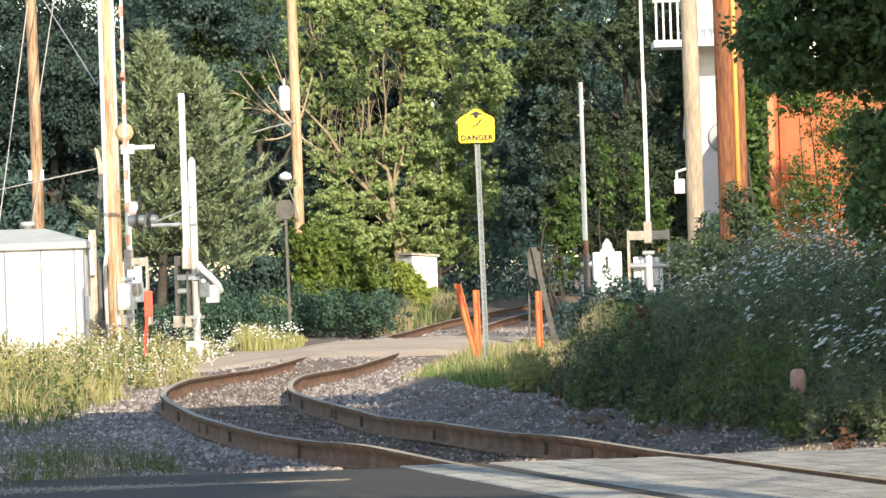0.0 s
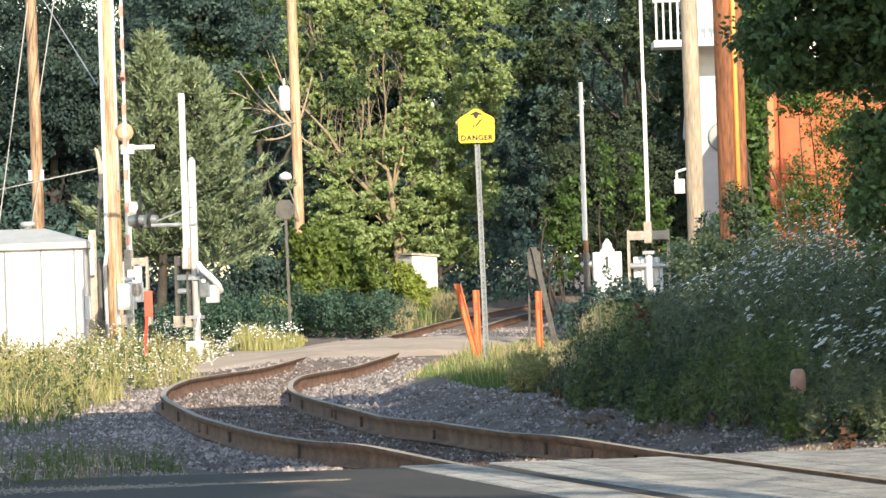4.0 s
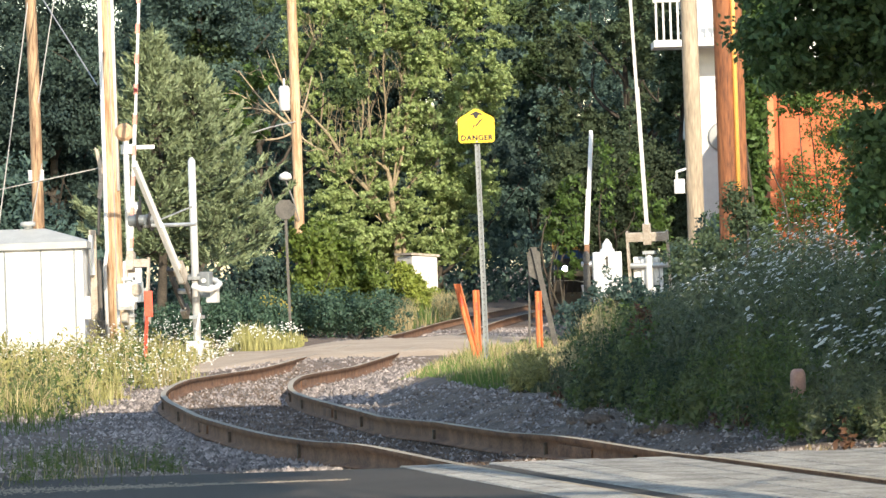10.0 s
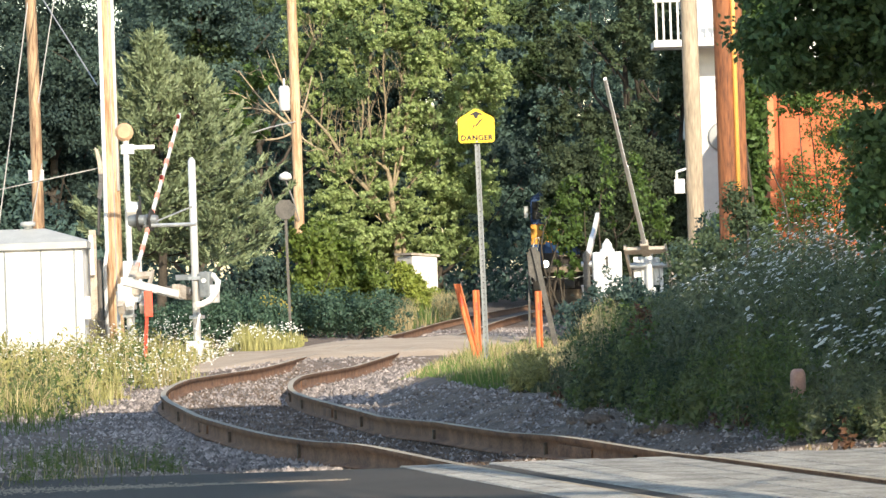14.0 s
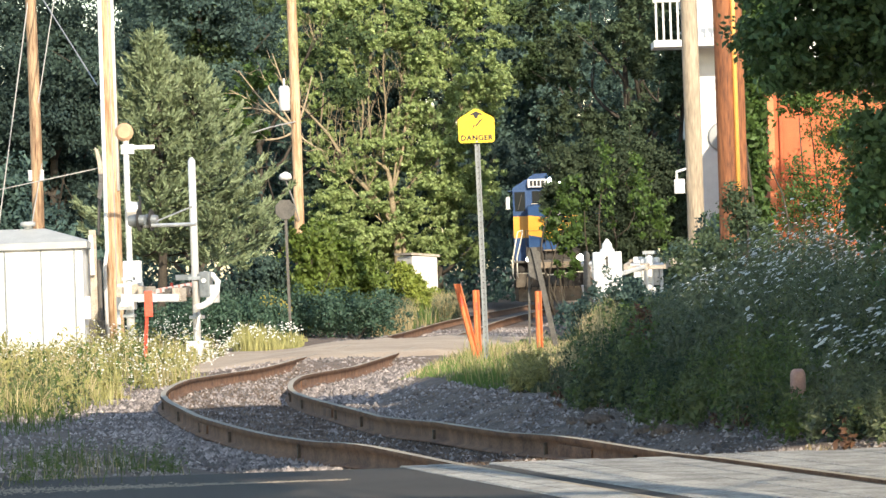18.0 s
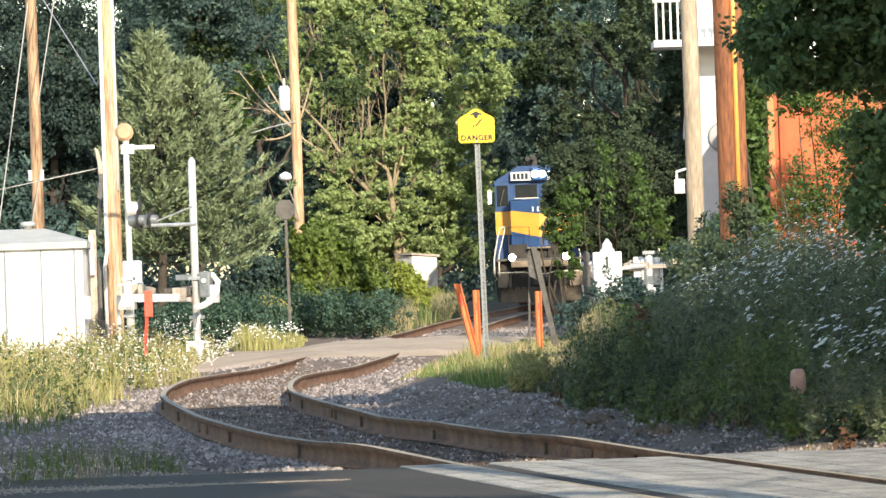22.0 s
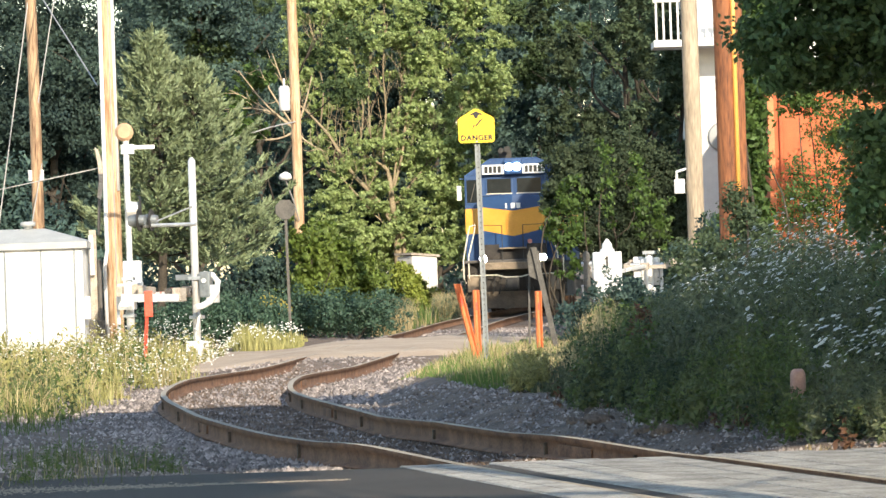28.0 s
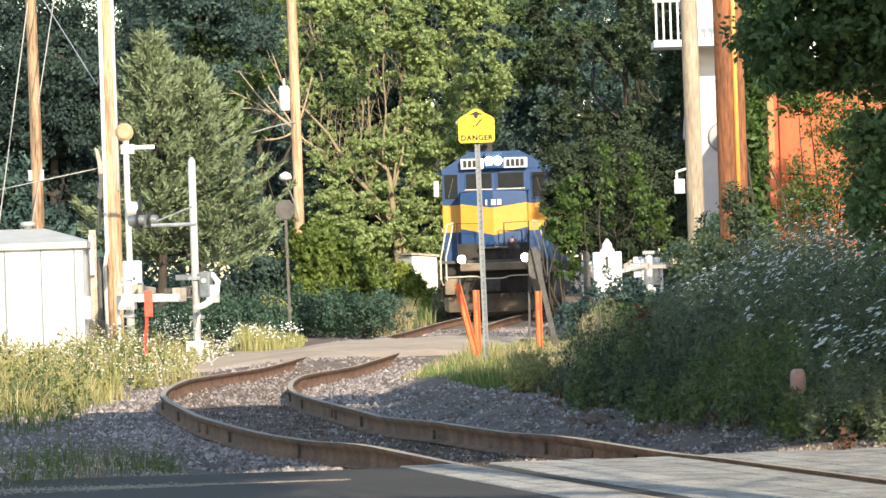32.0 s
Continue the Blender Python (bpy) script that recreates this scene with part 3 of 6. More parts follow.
# ---- the locomotive ----
def locomotive():
    """Front at y = 0 facing -y, rail top at z = 0."""
    L = thing("locomotive", 4, 150, 0, "blue and yellow diesel locomotive with lit headlights on the track", "locomotive")
    P = lambda n, bm, m, par=L, lab="", sm=False: part(n, bm, M[m], par, lab, sm)
    frame_ = P("underframe", Box(-1.5, 1.5, 0.25, 19.6, 1.18, 1.5, bevel=0.03), "soot")
    pilot = P("pilot", prism([(-1.45, 0.16), (-1.2, 0.10), (1.2, 0.10), (1.45, 0.16), (1.5, 0.75), (1.5, 1.2), (-1.5, 1.2), (-1.5, 0.75)], 0.28, 0.42), "soot", L, "dirty black steel pilot plate")
    plow = bmesh.new()
    vs = [plow.verts.new(v) for v in [(-1.35, 0.2, 0.12), (0, -0.15, 0.10), (1.35, 0.2, 0.12), (1.35, 0.3, 0.62), (0, 0.02, 0.62), (-1.35, 0.3, 0.62)]]
    plow.faces.new((vs[0], vs[1], vs[4], vs[5]))
    plow.faces.new((vs[1], vs[2], vs[3], vs[4]))
    bmesh.ops.solidify(plow, geom=plow.faces[:], thickness=0.04)
    P("snow_plow", plow, "tan_dust", L, "dusty tan plow blade")
    P("front_platform", Box(-1.5, 1.5, 0.02, 1.3, 1.5, 1.58, bevel=0.02), "grime_and_shade")
    P("anticlimber", Box(-0.95, 0.95, -0.16, 0.1, 1.28, 1.5, bevel=0.04), "tan_dust", L, "dusty ribbed anticlimber")
    P("drop_step", Box(-0.40, 0.40, -0.05, 0.16, 1.9, 1.95, bevel=0.01), "tan_dust", L, "folded drop step")
    P("uncoupling_lever", Tube([(-1.42, 0.1, 1.12), (-0.5, -0.02, 1.12), (-0.25, -0.2, 1.05), (0.25, -0.2, 1.05), (0.5, -0.02, 1.12), (1.42, 0.1, 1.12)], 0.02, 6), "cream", L, "pale bent uncoupling lever")
    for s in (-1, 1):
        P("sand_box", Box(s * 1.2 - 0.22, s * 1.2 + 0.22, 0.1, 0.32, 0.62, 1.1, bevel=0.03), "tan_dust", L, "dusty box beside the pilot")
        P("window_frame", Box(s * 0.46 - 0.40, s * 0.46 + 0.40, 1.376, 1.384, 3.6, 3.625), "cream", L, "pale windshield sill")
    cp = Box(-0.12, 0.12, -0.5, 0.3, 0.72, 0.98, bevel=0.03)
    box(cp, -0.2, 0.2, -0.62, -0.42, 0.68, 1.02, bevel=0.05)
    P("coupler", cp, "dark_metal", L, "black steel knuckle coupler")
    for s in (-1, 1):
        for j in (0.35, 0.55, 0.8, 1.0):
            P("air_hose", Tube([(s * j, 0.2, 1.15), (s * (j + 0.02), -0.05, 1.0), (s * (j + 0.05), -0.08, 0.75), (s * (j + 0.1), 0.0, 0.55)], 0.022, 6), "dark_metal")
        st = bmesh.new()
        for z in (0.45, 0.8, 1.15):
            box(st, s * 1.52 - 0.06, s * 1.52 + 0.02, 0.35, 0.95, z, z + 0.03)
        box(st, s * 1.48 - 0.02, s * 1.48 + 0.02, 0.33, 0.37, 0.4, 1.5)
        box(st, s * 1.48 - 0.02, s * 1.48 + 0.02, 0.93, 0.97, 0.4, 1.5)
        P("step", st, "grime_and_shade")
        rail_ = Tube([(s * 1.46, 0.15, 0.9), (s * 1.52, 0.05, 1.05), (s * 1.52, 0.05, 1.6), (s * 1.38, 0.08, 2.3), (s * 1.3, 0.08, 2.62), (s * 1.12, 0.08, 2.66)], 0.024, 6)
        P("handrail", rail_, "cream", L, "cream painted corner handrail")
        P("handrail", Tube([(s * 1.3, 0.15, 0.92), (s * 1.36, 0.05, 1.05), (s * 1.36, 0.05, 1.7), (s * 1.2, 0.08, 2.3), (s * 1.14, 0.08, 2.6)], 0.022, 6), "cream", L, "cream painted corner handrail")
        P("handrail", Tube([(s * 0.32, 0.02, 1.55), (s * 0.32, 0.02, 2.62), (s * 1.02, 0.05, 2.64), (s * 1.02, 0.05, 1.55)], 0.02, 6), "dark_metal")
        P("handrail", Tube([(s * 1.5, 2.9, 1.5), (s * 1.5, 2.9, 2.5), (s * 1.5, 19.0, 2.5), (s * 1.5, 19.0, 1.5)], 0.02, 6), "cream")
        dl = P("ditch_light", Tube([(s * 0.905, 0.0, 1.62), (s * 0.905, -0.12, 1.62)], [0.13, 0.14], 16), "dark_metal", L, "round lit ditch light")
        P("lens", Tube([(s * 0.905, -0.115, 1.62), (s * 0.905, -0.14, 1.62)], [0.12, 0.09], 16), "lamp_white", dl, "glowing white lamp lens")
    # nose with a ridge down its front
    def nose(z0, z1, mat, lab):
        bm = bmesh.new()
        plan = [(-0.95, 1.45), (-0.95, 0.62), (0, 0.42), (0.95, 0.62), (0.95, 1.45)]
        a = [bm.verts.new((x, y, z0(x))) for x, y in plan]
        b = [bm.verts.new((x, y, z1(x))) for x, y in plan]
        for i in range(4):
            bm.faces.new((a[i], a[i + 1], b[i + 1], b[i]))
        bm.faces.new(b)
        bm.faces.new(a[::-1])
        bm.faces.new((a[4], a[0], b[0], b[4]))
        return P("nose", bm, mat, L, lab)
    nose(lambda x: 1.58, lambda x: 2.28 + 0.22 * abs(x), "loco_blue", "dark blue lower nose")
    nose(lambda x: 2.284 + 0.22 * abs(x), lambda x: 3.06 + 0.14 * abs(x), "loco_yellow", "yellow band with a pointed lower edge")
    nose(lambda x: 3.064 + 0.14 * abs(x), lambda x: 3.54 - 0.02 * abs(x), "loco_blue", "blue upper nose")
    P("end_plate", prism([(-1.02, 1.585), (1.02, 1.585), (1.02, 2.05), (0.42, 2.05), (0.42, 1.9), (-0.42, 1.9), (-0.42, 2.05), (-1.02, 2.05)], 0.16, 0.2), "soot", L, "sooty dark end plate with a drop step")
    P("marker_lamp", Tube([(0.5, 0.40, 2.12), (0.5, 0.34, 2.12)], 0.07, 12), "red", L, "small red marker lamp")
    P("nose_cap", Box(-0.98, 0.98, 0.6, 1.45, 3.535, 3.57, bevel=0.015), "loco_blue")
    for i, w in enumerate((0.05, 0.13, 0.12)):
        x0 = -0.22 + 0.17 * i
        P("lettering_bar", Box(x0, x0 + w, 0.40 + 0.2 * abs(x0), 0.44 + 0.1 * abs(x0), 3.14, 3.3), "white_paint", L, "plain white lettering bar")
    # cab: lower walls, upper walls with a chamfered roof
    def ring(z0, z1, w0, w1, mat, lab="", y0=1.42, y1=4.1, name="cab_wall"):
        bm = bmesh.new()
        a = [bm.verts.new(v) for v in [(-w0, y0, z0), (w0, y0, z0), (w0, y1, z0), (-w0, y1, z0)]]
        b = [bm.verts.new(v) for v in [(-w1, y0, z1), (w1, y0, z1), (w1, y1, z1), (-w1, y1, z1)]]
        for i in range(4):
            bm.faces.new((a[i], a[(i + 1) % 4], b[(i + 1) % 4], b[i]))
        bm.faces.new(a[::-1])
        bm.faces.new(b)
        return P(name, bm, mat, L, lab)
    ring(1.5, 2.4, 1.53, 1.53, "loco_blue")
    ring(2.403, 3.18, 1.53, 1.53, "loco_yellow", "yellow lower cab wall")
    cab = ring(3.183, 4.2, 1.53, 1.53, "loco_blue", "blue cab")
    ring(4.203, 4.62, 1.53, 0.85, "loco_blue", "chamfered blue cab roof", name="cab_roof")
    ring(4.622, 4.7, 0.85, 0.72, "loco_blue", "", name="roof_cap")
    for s in (-1, 1):
        fr_ = Box(s * 1.27 - 0.24, s * 1.27 + 0.24, 1.395, 1.43, 3.3, 4.12, bevel=0.02)
        w = P("cab_window", fr_, "loco_blue")
        P("pane", Box(s * 1.27 - 0.19, s * 1.27 + 0.19, 1.385, 1.4, 3.36, 4.06), "glass", w, "dark glass pane")
        P("wiper", Tube([(s * 1.35, 1.375, 3.4), (s * 1.2, 1.375, 3.95)], 0.012, 5), "grime_and_shade")
        ws = P("windshield", Box(s * 0.46 - 0.42, s * 0.46 + 0.42, 1.395, 1.43, 3.58, 4.12, bevel=0.02), "loco_blue")
        P("pane", Box(s * 0.46 - 0.37, s * 0.46 + 0.37, 1.385, 1.4, 3.62, 4.07), "glass", ws, "dark glass pane")
        nb = P("number_board", Box(s * 0.62 - 0.34, s * 0.62 + 0.34, 1.2, 1.45, 4.2, 4.5, bevel=0.03), "white_paint", L, "lit white number board with dark bars")
        for i in range(4):
            x0 = s * 0.62 - 0.26 + 0.135 * i
            P("digit_bar", Box(x0, x0 + 0.10, 1.19, 1.205, 4.25, 4.45), "black", nb)
        sw = P("side_window", Box(s * 1.53 - 0.02, s * 1.53 + 0.02, 2.0, 3.4, 3.35, 4.05), "glass")
        P("sunshade", Box(s * 1.6 - 0.12, s * 1.6 + 0.12, 1.9, 3.5, 4.1, 4.13), "loco_blue")
        P("mirror", Box(s * 1.72 - 0.07, s * 1.72 + 0.07, 1.7, 1.74, 3.45, 3.9), "aluminium", L, "pale wing mirror")
    hb = P("headlight_housing", Box(-0.27, 0.27, 1.14, 1.45, 4.2, 4.66, bevel=0.05), "loco_blue", L, "blue twin headlight housing")
    for s in (-1, 1):
        P("headlight", Tube([(s * 0.125, 1.15, 4.42), (s * 0.125, 1.12, 4.42)], [0.115, 0.11], 16), "lamp_white", hb, "glowing white sealed-beam headlight")
    horn = Tube([(-0.4, 2.2, 4.95), (-0.4, 1.75, 4.95)], [0.03, 0.09], 8)
    tube(horn, [(-0.2, 2.2, 4.98), (-0.2, 1.7, 4.98)], [0.03, 0.1], 8)
    box(horn, -0.5, -0.1, 2.15, 2.25, 4.68, 4.95)
    P("air_horn", horn, "dark_metal")
    P("antenna", Tube([(0.5, 2.5, 4.68), (0.5, 2.5, 5.0)], 0.015, 6), "dark_metal")
    hood = P("long_hood", Box(-0.98, 0.98, 4.1, 19.0, 1.5, 4.35, bevel=0.08), "loco_blue", L, "blue long engine hood")
    P("hood_stripe", Box(-0.995, 0.995, 4.12, 18.9, 2.4, 3.15), "loco_yellow", hood)
    for y in (9.0, 12.5, 15.5):
        P("roof_fan", Tube([(0, y, 4.3), (0, y, 4.5)], 0.62, 18), "grime_and_shade")
    P("fuel_tank", Box(-1.2, 1.2, 7.4, 12.6, 0.35, 1.18, bevel=0.15), "grime_and_shade")
    for yc in (3.6, 16.2):
        tr = P("truck", Box(-1.12, 1.12, yc - 2.3, yc + 2.3, 0.55, 0.85, bevel=0.05), "grime_and_shade", L, "dirty grey three-axle truck")
        for dy in (-1.9, 0, 1.9):
            for s in (-1, 1):
                P("wheel", Tube([(s * 0.70, yc + dy, 0.5), (s * 0.83, yc + dy, 0.5)], [0.5, 0.5], 24), "rail_side", tr, "steel wheel")
    return L


loco = locomotive()


# ---- crossing gates and signals of the far road ----
def gate(x, y, zbase, rz, pivot_z, length, label, mast=True, mast_top=3.5, weight_len=0.6, arm_h=0.13, striped=True, oy=0.0, frame_on=True, sides=(-0.36, 0.36), frame_mat="weathered", drop=0.0, thick=0.035):
    """Post, mechanism and a pivoting arm along +x when it is down. Returns the thing and its arm."""
    g = thing("crossing_gate", x, y, zbase, label, "crossing gate", rz, group="crossing gates")
    pz = pivot_z - zbase
    P = lambda n, bm, m, par=g, lab="", sm=False: part(n, bm, M[m], par, lab, sm)
    top = mast_top - zbase if mast else pz + 0.25
    P("mast", Tube([(0, 0, 0), (0, 0, top - 0.06), (0, 0, top)], [0.068, 0.068, 0.02], 14), "aluminium" if frame_on else "grey_board", g, "painted steel pipe mast", True)
    if mast:
        P("foundation", prism([(-0.2, -0.1), (0.2, -0.1), (0.14, 0.32), (-0.14, 0.32)], -0.16, 0.16), "white_paint", g, "white junction box base")
    if frame_on:
        if mast:
            mech = P("mechanism", Box(-0.11, 0.11, 0.10, 0.30, pz - 0.12, pz + 0.34, bevel=0.03), "post_grey", g, "grey gate mechanism case")
            P("motor_box", Box(-0.09, 0.09, 0.22, 0.42, pz - 0.22, pz + 0.10, bevel=0.02), "aluminium", mech, "silver motor box")
            P("cap", Tube([(0.12, 0.20, pz + 0.18), (0.15, 0.20, pz + 0.18)], 0.045, 12), "aluminium", mech)
            P("bracket", Box(-0.05, 0.05, -0.36, 0.10, pz + 0.20, pz + 0.30, bevel=0.01), "post_grey", g, "grey steel bracket")
        else:
            mech = P("mechanism", Box(-0.34, -0.06, -0.16, 0.16, pz - 0.36, pz + 0.14, bevel=0.04), "aluminium", g, "silver gate mechanism case")
            P("gear_case", Tube([(-0.36, -0.2, pz + 0.02), (-0.30, -0.2, pz + 0.02)], 0.11, 14), "weathered", mech, "round weathered gear case")
            P("relay_box", Box(-0.3, -0.1, -0.30, -0.14, pz - 0.22, pz + 0.16, bevel=0.02), "white_paint", mech, "white relay box")
            P("post", Tube([(-0.1, 0.2, 0.0), (-0.1, 0.2, pz)], 0.035, 8), "white_paint", g, "white pipe post")
            P("cover", Box(-0.365, -0.34, -0.12, 0.12, pz - 0.30, pz + 0.08, bevel=0.01), "white_paint", mech)
    for dz in (-0.50, 0.20) if frame_on else ():
        P("clamp", Box(-0.11, 0.11, -0.10, 0.12, pz + dz, pz + dz + 0.06), "galvanised", g)
    P("conduit", Tube([(0.12, 0.1, pz - 0.4), (0.18, 0.05, pz - 0.7), (0.16, 0.02, 0.55), (0.05, 0.0, 0.3)], 0.022, 7), "white_paint", g, "white cable conduit")
    arm = new("gate_arm")
    arm.parent = g
    arm["label"] = "white and red striped swinging gate arm"
    arm.matrix_basis = pose(0, 0, pz)
    bm = bmesh.new()
    box(bm, 0.45, length, oy - min(thick, arm_h * 0.42), oy + min(thick, arm_h * 0.42), -arm_h / 2, arm_h / 2)
    box(bm, 0.45, length * 0.55, oy + min(thick, arm_h * 0.42) + 0.001, oy + min(thick, arm_h * 0.42) + 0.018, -arm_h / 2 + 0.01, arm_h / 2 - 0.01)
    for q in bm.verts:
        q.co.z -= drop
    P("bar", bm, "white_paint", arm, "white painted bar")
    if striped:
        step = 0.62
        k = 0.9
        while k + 0.4 < length:
            o = arm_h * 0.5
            P("red_stripe", prism([(k, -o - 0.002 - drop), (k + 0.2, -o - 0.002 - drop), (k + 0.16, o + 0.002 - drop), (k - 0.04, o + 0.002 - drop)], oy - thick - 0.003, oy + thick + 0.022), "red", arm, "red reflective stripe")
            k += step
        for q in (0.62, 0.97):
            P("arm_lamp", Tube([(length * q, oy, arm_h / 2 - drop), (length * q, oy, arm_h / 2 + 0.07 - drop)], 0.035, 8), "lamp_off", arm, "small red arm lamp")
    if frame_on:
        P("cross_board", Box(0.46, 0.62, oy + sides[0] - 0.01, oy + sides[1] + 0.01, -0.05, 0.02, bevel=0.012), frame_mat, arm, "weathered board across the two side arms")
        P("arm_clamp", Box(0.40, 0.78, oy - 0.07, oy + 0.07, -0.06 - drop, 0.06, bevel=0.012), "weathered", arm)
        if mast:
            P("curved_weight", Tube([(0.5, oy + 0.26, -0.3), (0.38, oy + 0.34, -0.28), (0.25, oy + 0.46, -0.2), (0.1, oy + 0.54, -0.02), (0.0, oy + 0.53, 0.15), (-0.05, oy + 0.42, 0.27), (-0.05, oy + 0.26, 0.3)], 0.058, 10), "white_paint", arm, "curved white counterweight arm", True)
        for yy in (oy + sides[0], oy + sides[1]):
            P("side_arm", prism([(0.64, -0.05), (0.64, 0.05), (0.0, 0.075), (-weight_len, 0.05), (-weight_len, -0.05), (0.0, -0.075)], yy - 0.02, yy + 0.02), frame_mat, arm, "side arm of the gate")
            P("counterweight", Box(-weight_len - 0.05, -weight_len + 0.16, yy - 0.06, yy + 0.06, -0.10, 0.10, bevel=0.02), "weathered", arm, "pale iron counterweight")
    else:
        P("arm_base", Box(-0.05, 0.5, oy - 0.045, oy + 0.045, -0.05, 0.05, bevel=0.01), "rail_side", arm, "rusty arm socket")
    P("shaft", Tube([(0, oy + (sides[0] - 0.02 if frame_on else -0.1), 0), (0, oy + (sides[1] + 0.02 if frame_on else 0.1), 0)], 0.05, 10), "galvanised", arm)
    return g, arm


def deg(dx, dy):
    return math.degrees(math.atan2(dy, dx))


# first gate: frame in a darker material, its shaded side put into colour
gate_a, arm_a = gate(-4.46, 71.0, -0.12, deg(-0.85, -3.15), 1.10, 3.55, "silver crossing gate post with a short white arm beside the road", striped=False, oy=-0.11, arm_h=0.14, sides=(-0.24, -0.02), frame_mat="grime_and_shade", drop=0.12)
gate_b, arm_b = gate(-5.97, 75.0, -0.14, deg(0.82, 6.2), 1.13, 6.5, "crossing gate with a long striped arm beside a wooden pole", mast=False, arm_h=0.085, sides=(-0.36, 0.06), drop=0.10, thick=0.02)
gate_c, arm_c = gate(2.71, 75.0, 0.0, deg(0.36, 3.2), 1.35, 3.45, "short white crossing gate arm beyond the track among weeds", mast=False, striped=False, frame_on=False)
gate_d, arm_d = gate(3.69, 71.0, 0.0, deg(-1.05, -5.9), 1.29, 6.0, "long thin crossing gate arm standing by a dark wooded edge", mast=False, striped=False, arm_h=0.06)


def signal_arm(x, y, z, rz, label):
    """Cross-arm with a pair of unlit flashing lamps on round black backgrounds, fixed to a mast."""
    s = thing("crossing_signal", x, y, z, label, "crossing signal", rz)
    P = lambda n, bm, m, par=s, lab="": part(n, bm, M[m], par, lab)
    P("crossarm", Tube([(-0.05, 0, 0), (0.95, 0, 0)], 0.035, 8), "galvanised")
    P("brace", Tube([(0, 0, 0.32), (0.75, 0, 0.05)], 0.015, 6), "galvanised")
    for k, yy in ((0.78, -0.05), (0.92, 0.25)):
        h = P("lamp_head", Tube([(k - 0.10, yy, 0.10), (k + 0.06, yy, 0.10)], [0.09, 0.11], 14), "post_grey", s, "grey lamp housing")
        P("background", Tube([(k, yy, 0.10), (k + 0.02, yy, 0.10)], 0.20, 20), "dark_metal", h, "round black background plate")
        P("hood", Tube([(k + 0.02, yy, 0.10), (k + 0.2, yy, 0.09)], [0.12, 0.10], 14, cap=False), "post_grey", h)
    return s


signal_arm(-4.46, 70.93, 2.3, 168, "side-on grey flashing signal lamps on a silver mast")


# ---- poles, wires ----
def utility_pole(x, y, z, top, r0, r1, mat, label, lean=0.0):
    p = thing("utility_pole", x, y, z, label, "utility pole", group="utility poles")
    k = np.linspace(0, 1, 9)
    part("shaft", Tube([(lean * t * (top - z) + 0.015 * math.sin(5 * t), 0.01 * math.cos(4 * t), t * (top - z)) for t in k], [r0 + (r1 - r0) * t for t in k], 16), M[mat], p, "", True)
    return p


pole_l = utility_pole(-6.66, 80.0, -0.15, 11.0, 0.165, 0.15, "pole_wood", "tall orange-brown wooden utility pole with conduits")
part("conduit", Tube([(-0.16, -0.12, 0.2), (-0.18, -0.12, 1.75), (-0.12, -0.14, 2.1), (-0.11, -0.14, 10.5)], 0.042, 8), M["white_paint"], pole_l, "white plastic conduit", True)
part("conduit", Tube([(0.14, -0.1, 3.3), (0.13, -0.12, 10.5)], 0.035, 8), M["white_paint"], pole_l, "white plastic conduit", True)
part("ground_wire", Tube([(0.06, -0.165, 0.1), (0.05, -0.155, 10.0)], 0.012, 6), M["wire"], pole_l)
pole_f = utility_pole(-9.7, 95.0, -0.15, 12.5, 0.15, 0.12, "pole_dark", "slim brown wooden utility pole held by guy wires")
part("insulator", Tube([(-0.14, -0.1, 3.95), (-0.14, -0.1, 4.2)], 0.05, 8), M["white_paint"], pole_f)
part("insulator", Tube([(0.14, -0.1, 3.95), (0.14, -0.1, 4.2)], 0.05, 8), M["white_paint"], pole_f)
pole_m = utility_pole(-3.62, 100.0, -0.15, 12.0, 0.13, 0.12, "pole_wood", "wooden utility pole with a white transformer, vines at its foot")
tf = part("transformer", Tube([(-0.26, -0.05, 5.62), (-0.26, -0.05, 5.66), (-0.26, -0.05, 6.2), (-0.26, -0.05, 6.26)], [0.11, 0.14, 0.14, 0.1], 14), M["white_paint"], pole_m, "white pole-mounted transformer can", True)
part("bushing", Tube([(-0.26, -0.05, 6.26), (-0.26, -0.05, 6.45)], 0.03, 8), M["aluminium"], tf)
pole_r = utility_pole(5.25, 82.0, 0.0, 12.0, 0.18, 0.165, "pole_grey", "pale weathered wooden utility pole among shrubs")
pole_s = utility_pole(4.93, 68.0, 0.1, 12.0, 0.175, 0.165, "pole_brown", "thick reddish-brown wooden pole")
pole_t = utility_pole(5.27, 70.0, 0.1, 12.0, 0.15, 0.14, "pole_brown", "reddish-brown wooden pole standing behind another")
# added strip whose bright orange stands in for sunlight along the pole's edge
part("conduit", Tube([(0.175, -0.12, 1.6), (0.175, -0.12, 9.0)], 0.042, 8), M["sunlit_edge"], pole_s, "bright orange strip coloured as the pole's sunlit edge", True)


mb = part("meter_box", Box(-0.42, -0.2, -0.12, 0.06, 2.75, 3.05, bevel=0.03), M["white_paint"], pole_r, "small white box on the pole")
part("pipe", Tube([(-0.36, -0.03, 3.05), (-0.36, -0.03, 3.2), (-0.16, -0.03, 3.26)], 0.03, 8), M["white_paint"], mb)


def wire(name, pts, r, label, mat="wire"):
    w = part(name, Tube(pts, r, 6), M[mat])
    return tagged(w, label, "wire" if name != "guy_wire" else "guy wire")


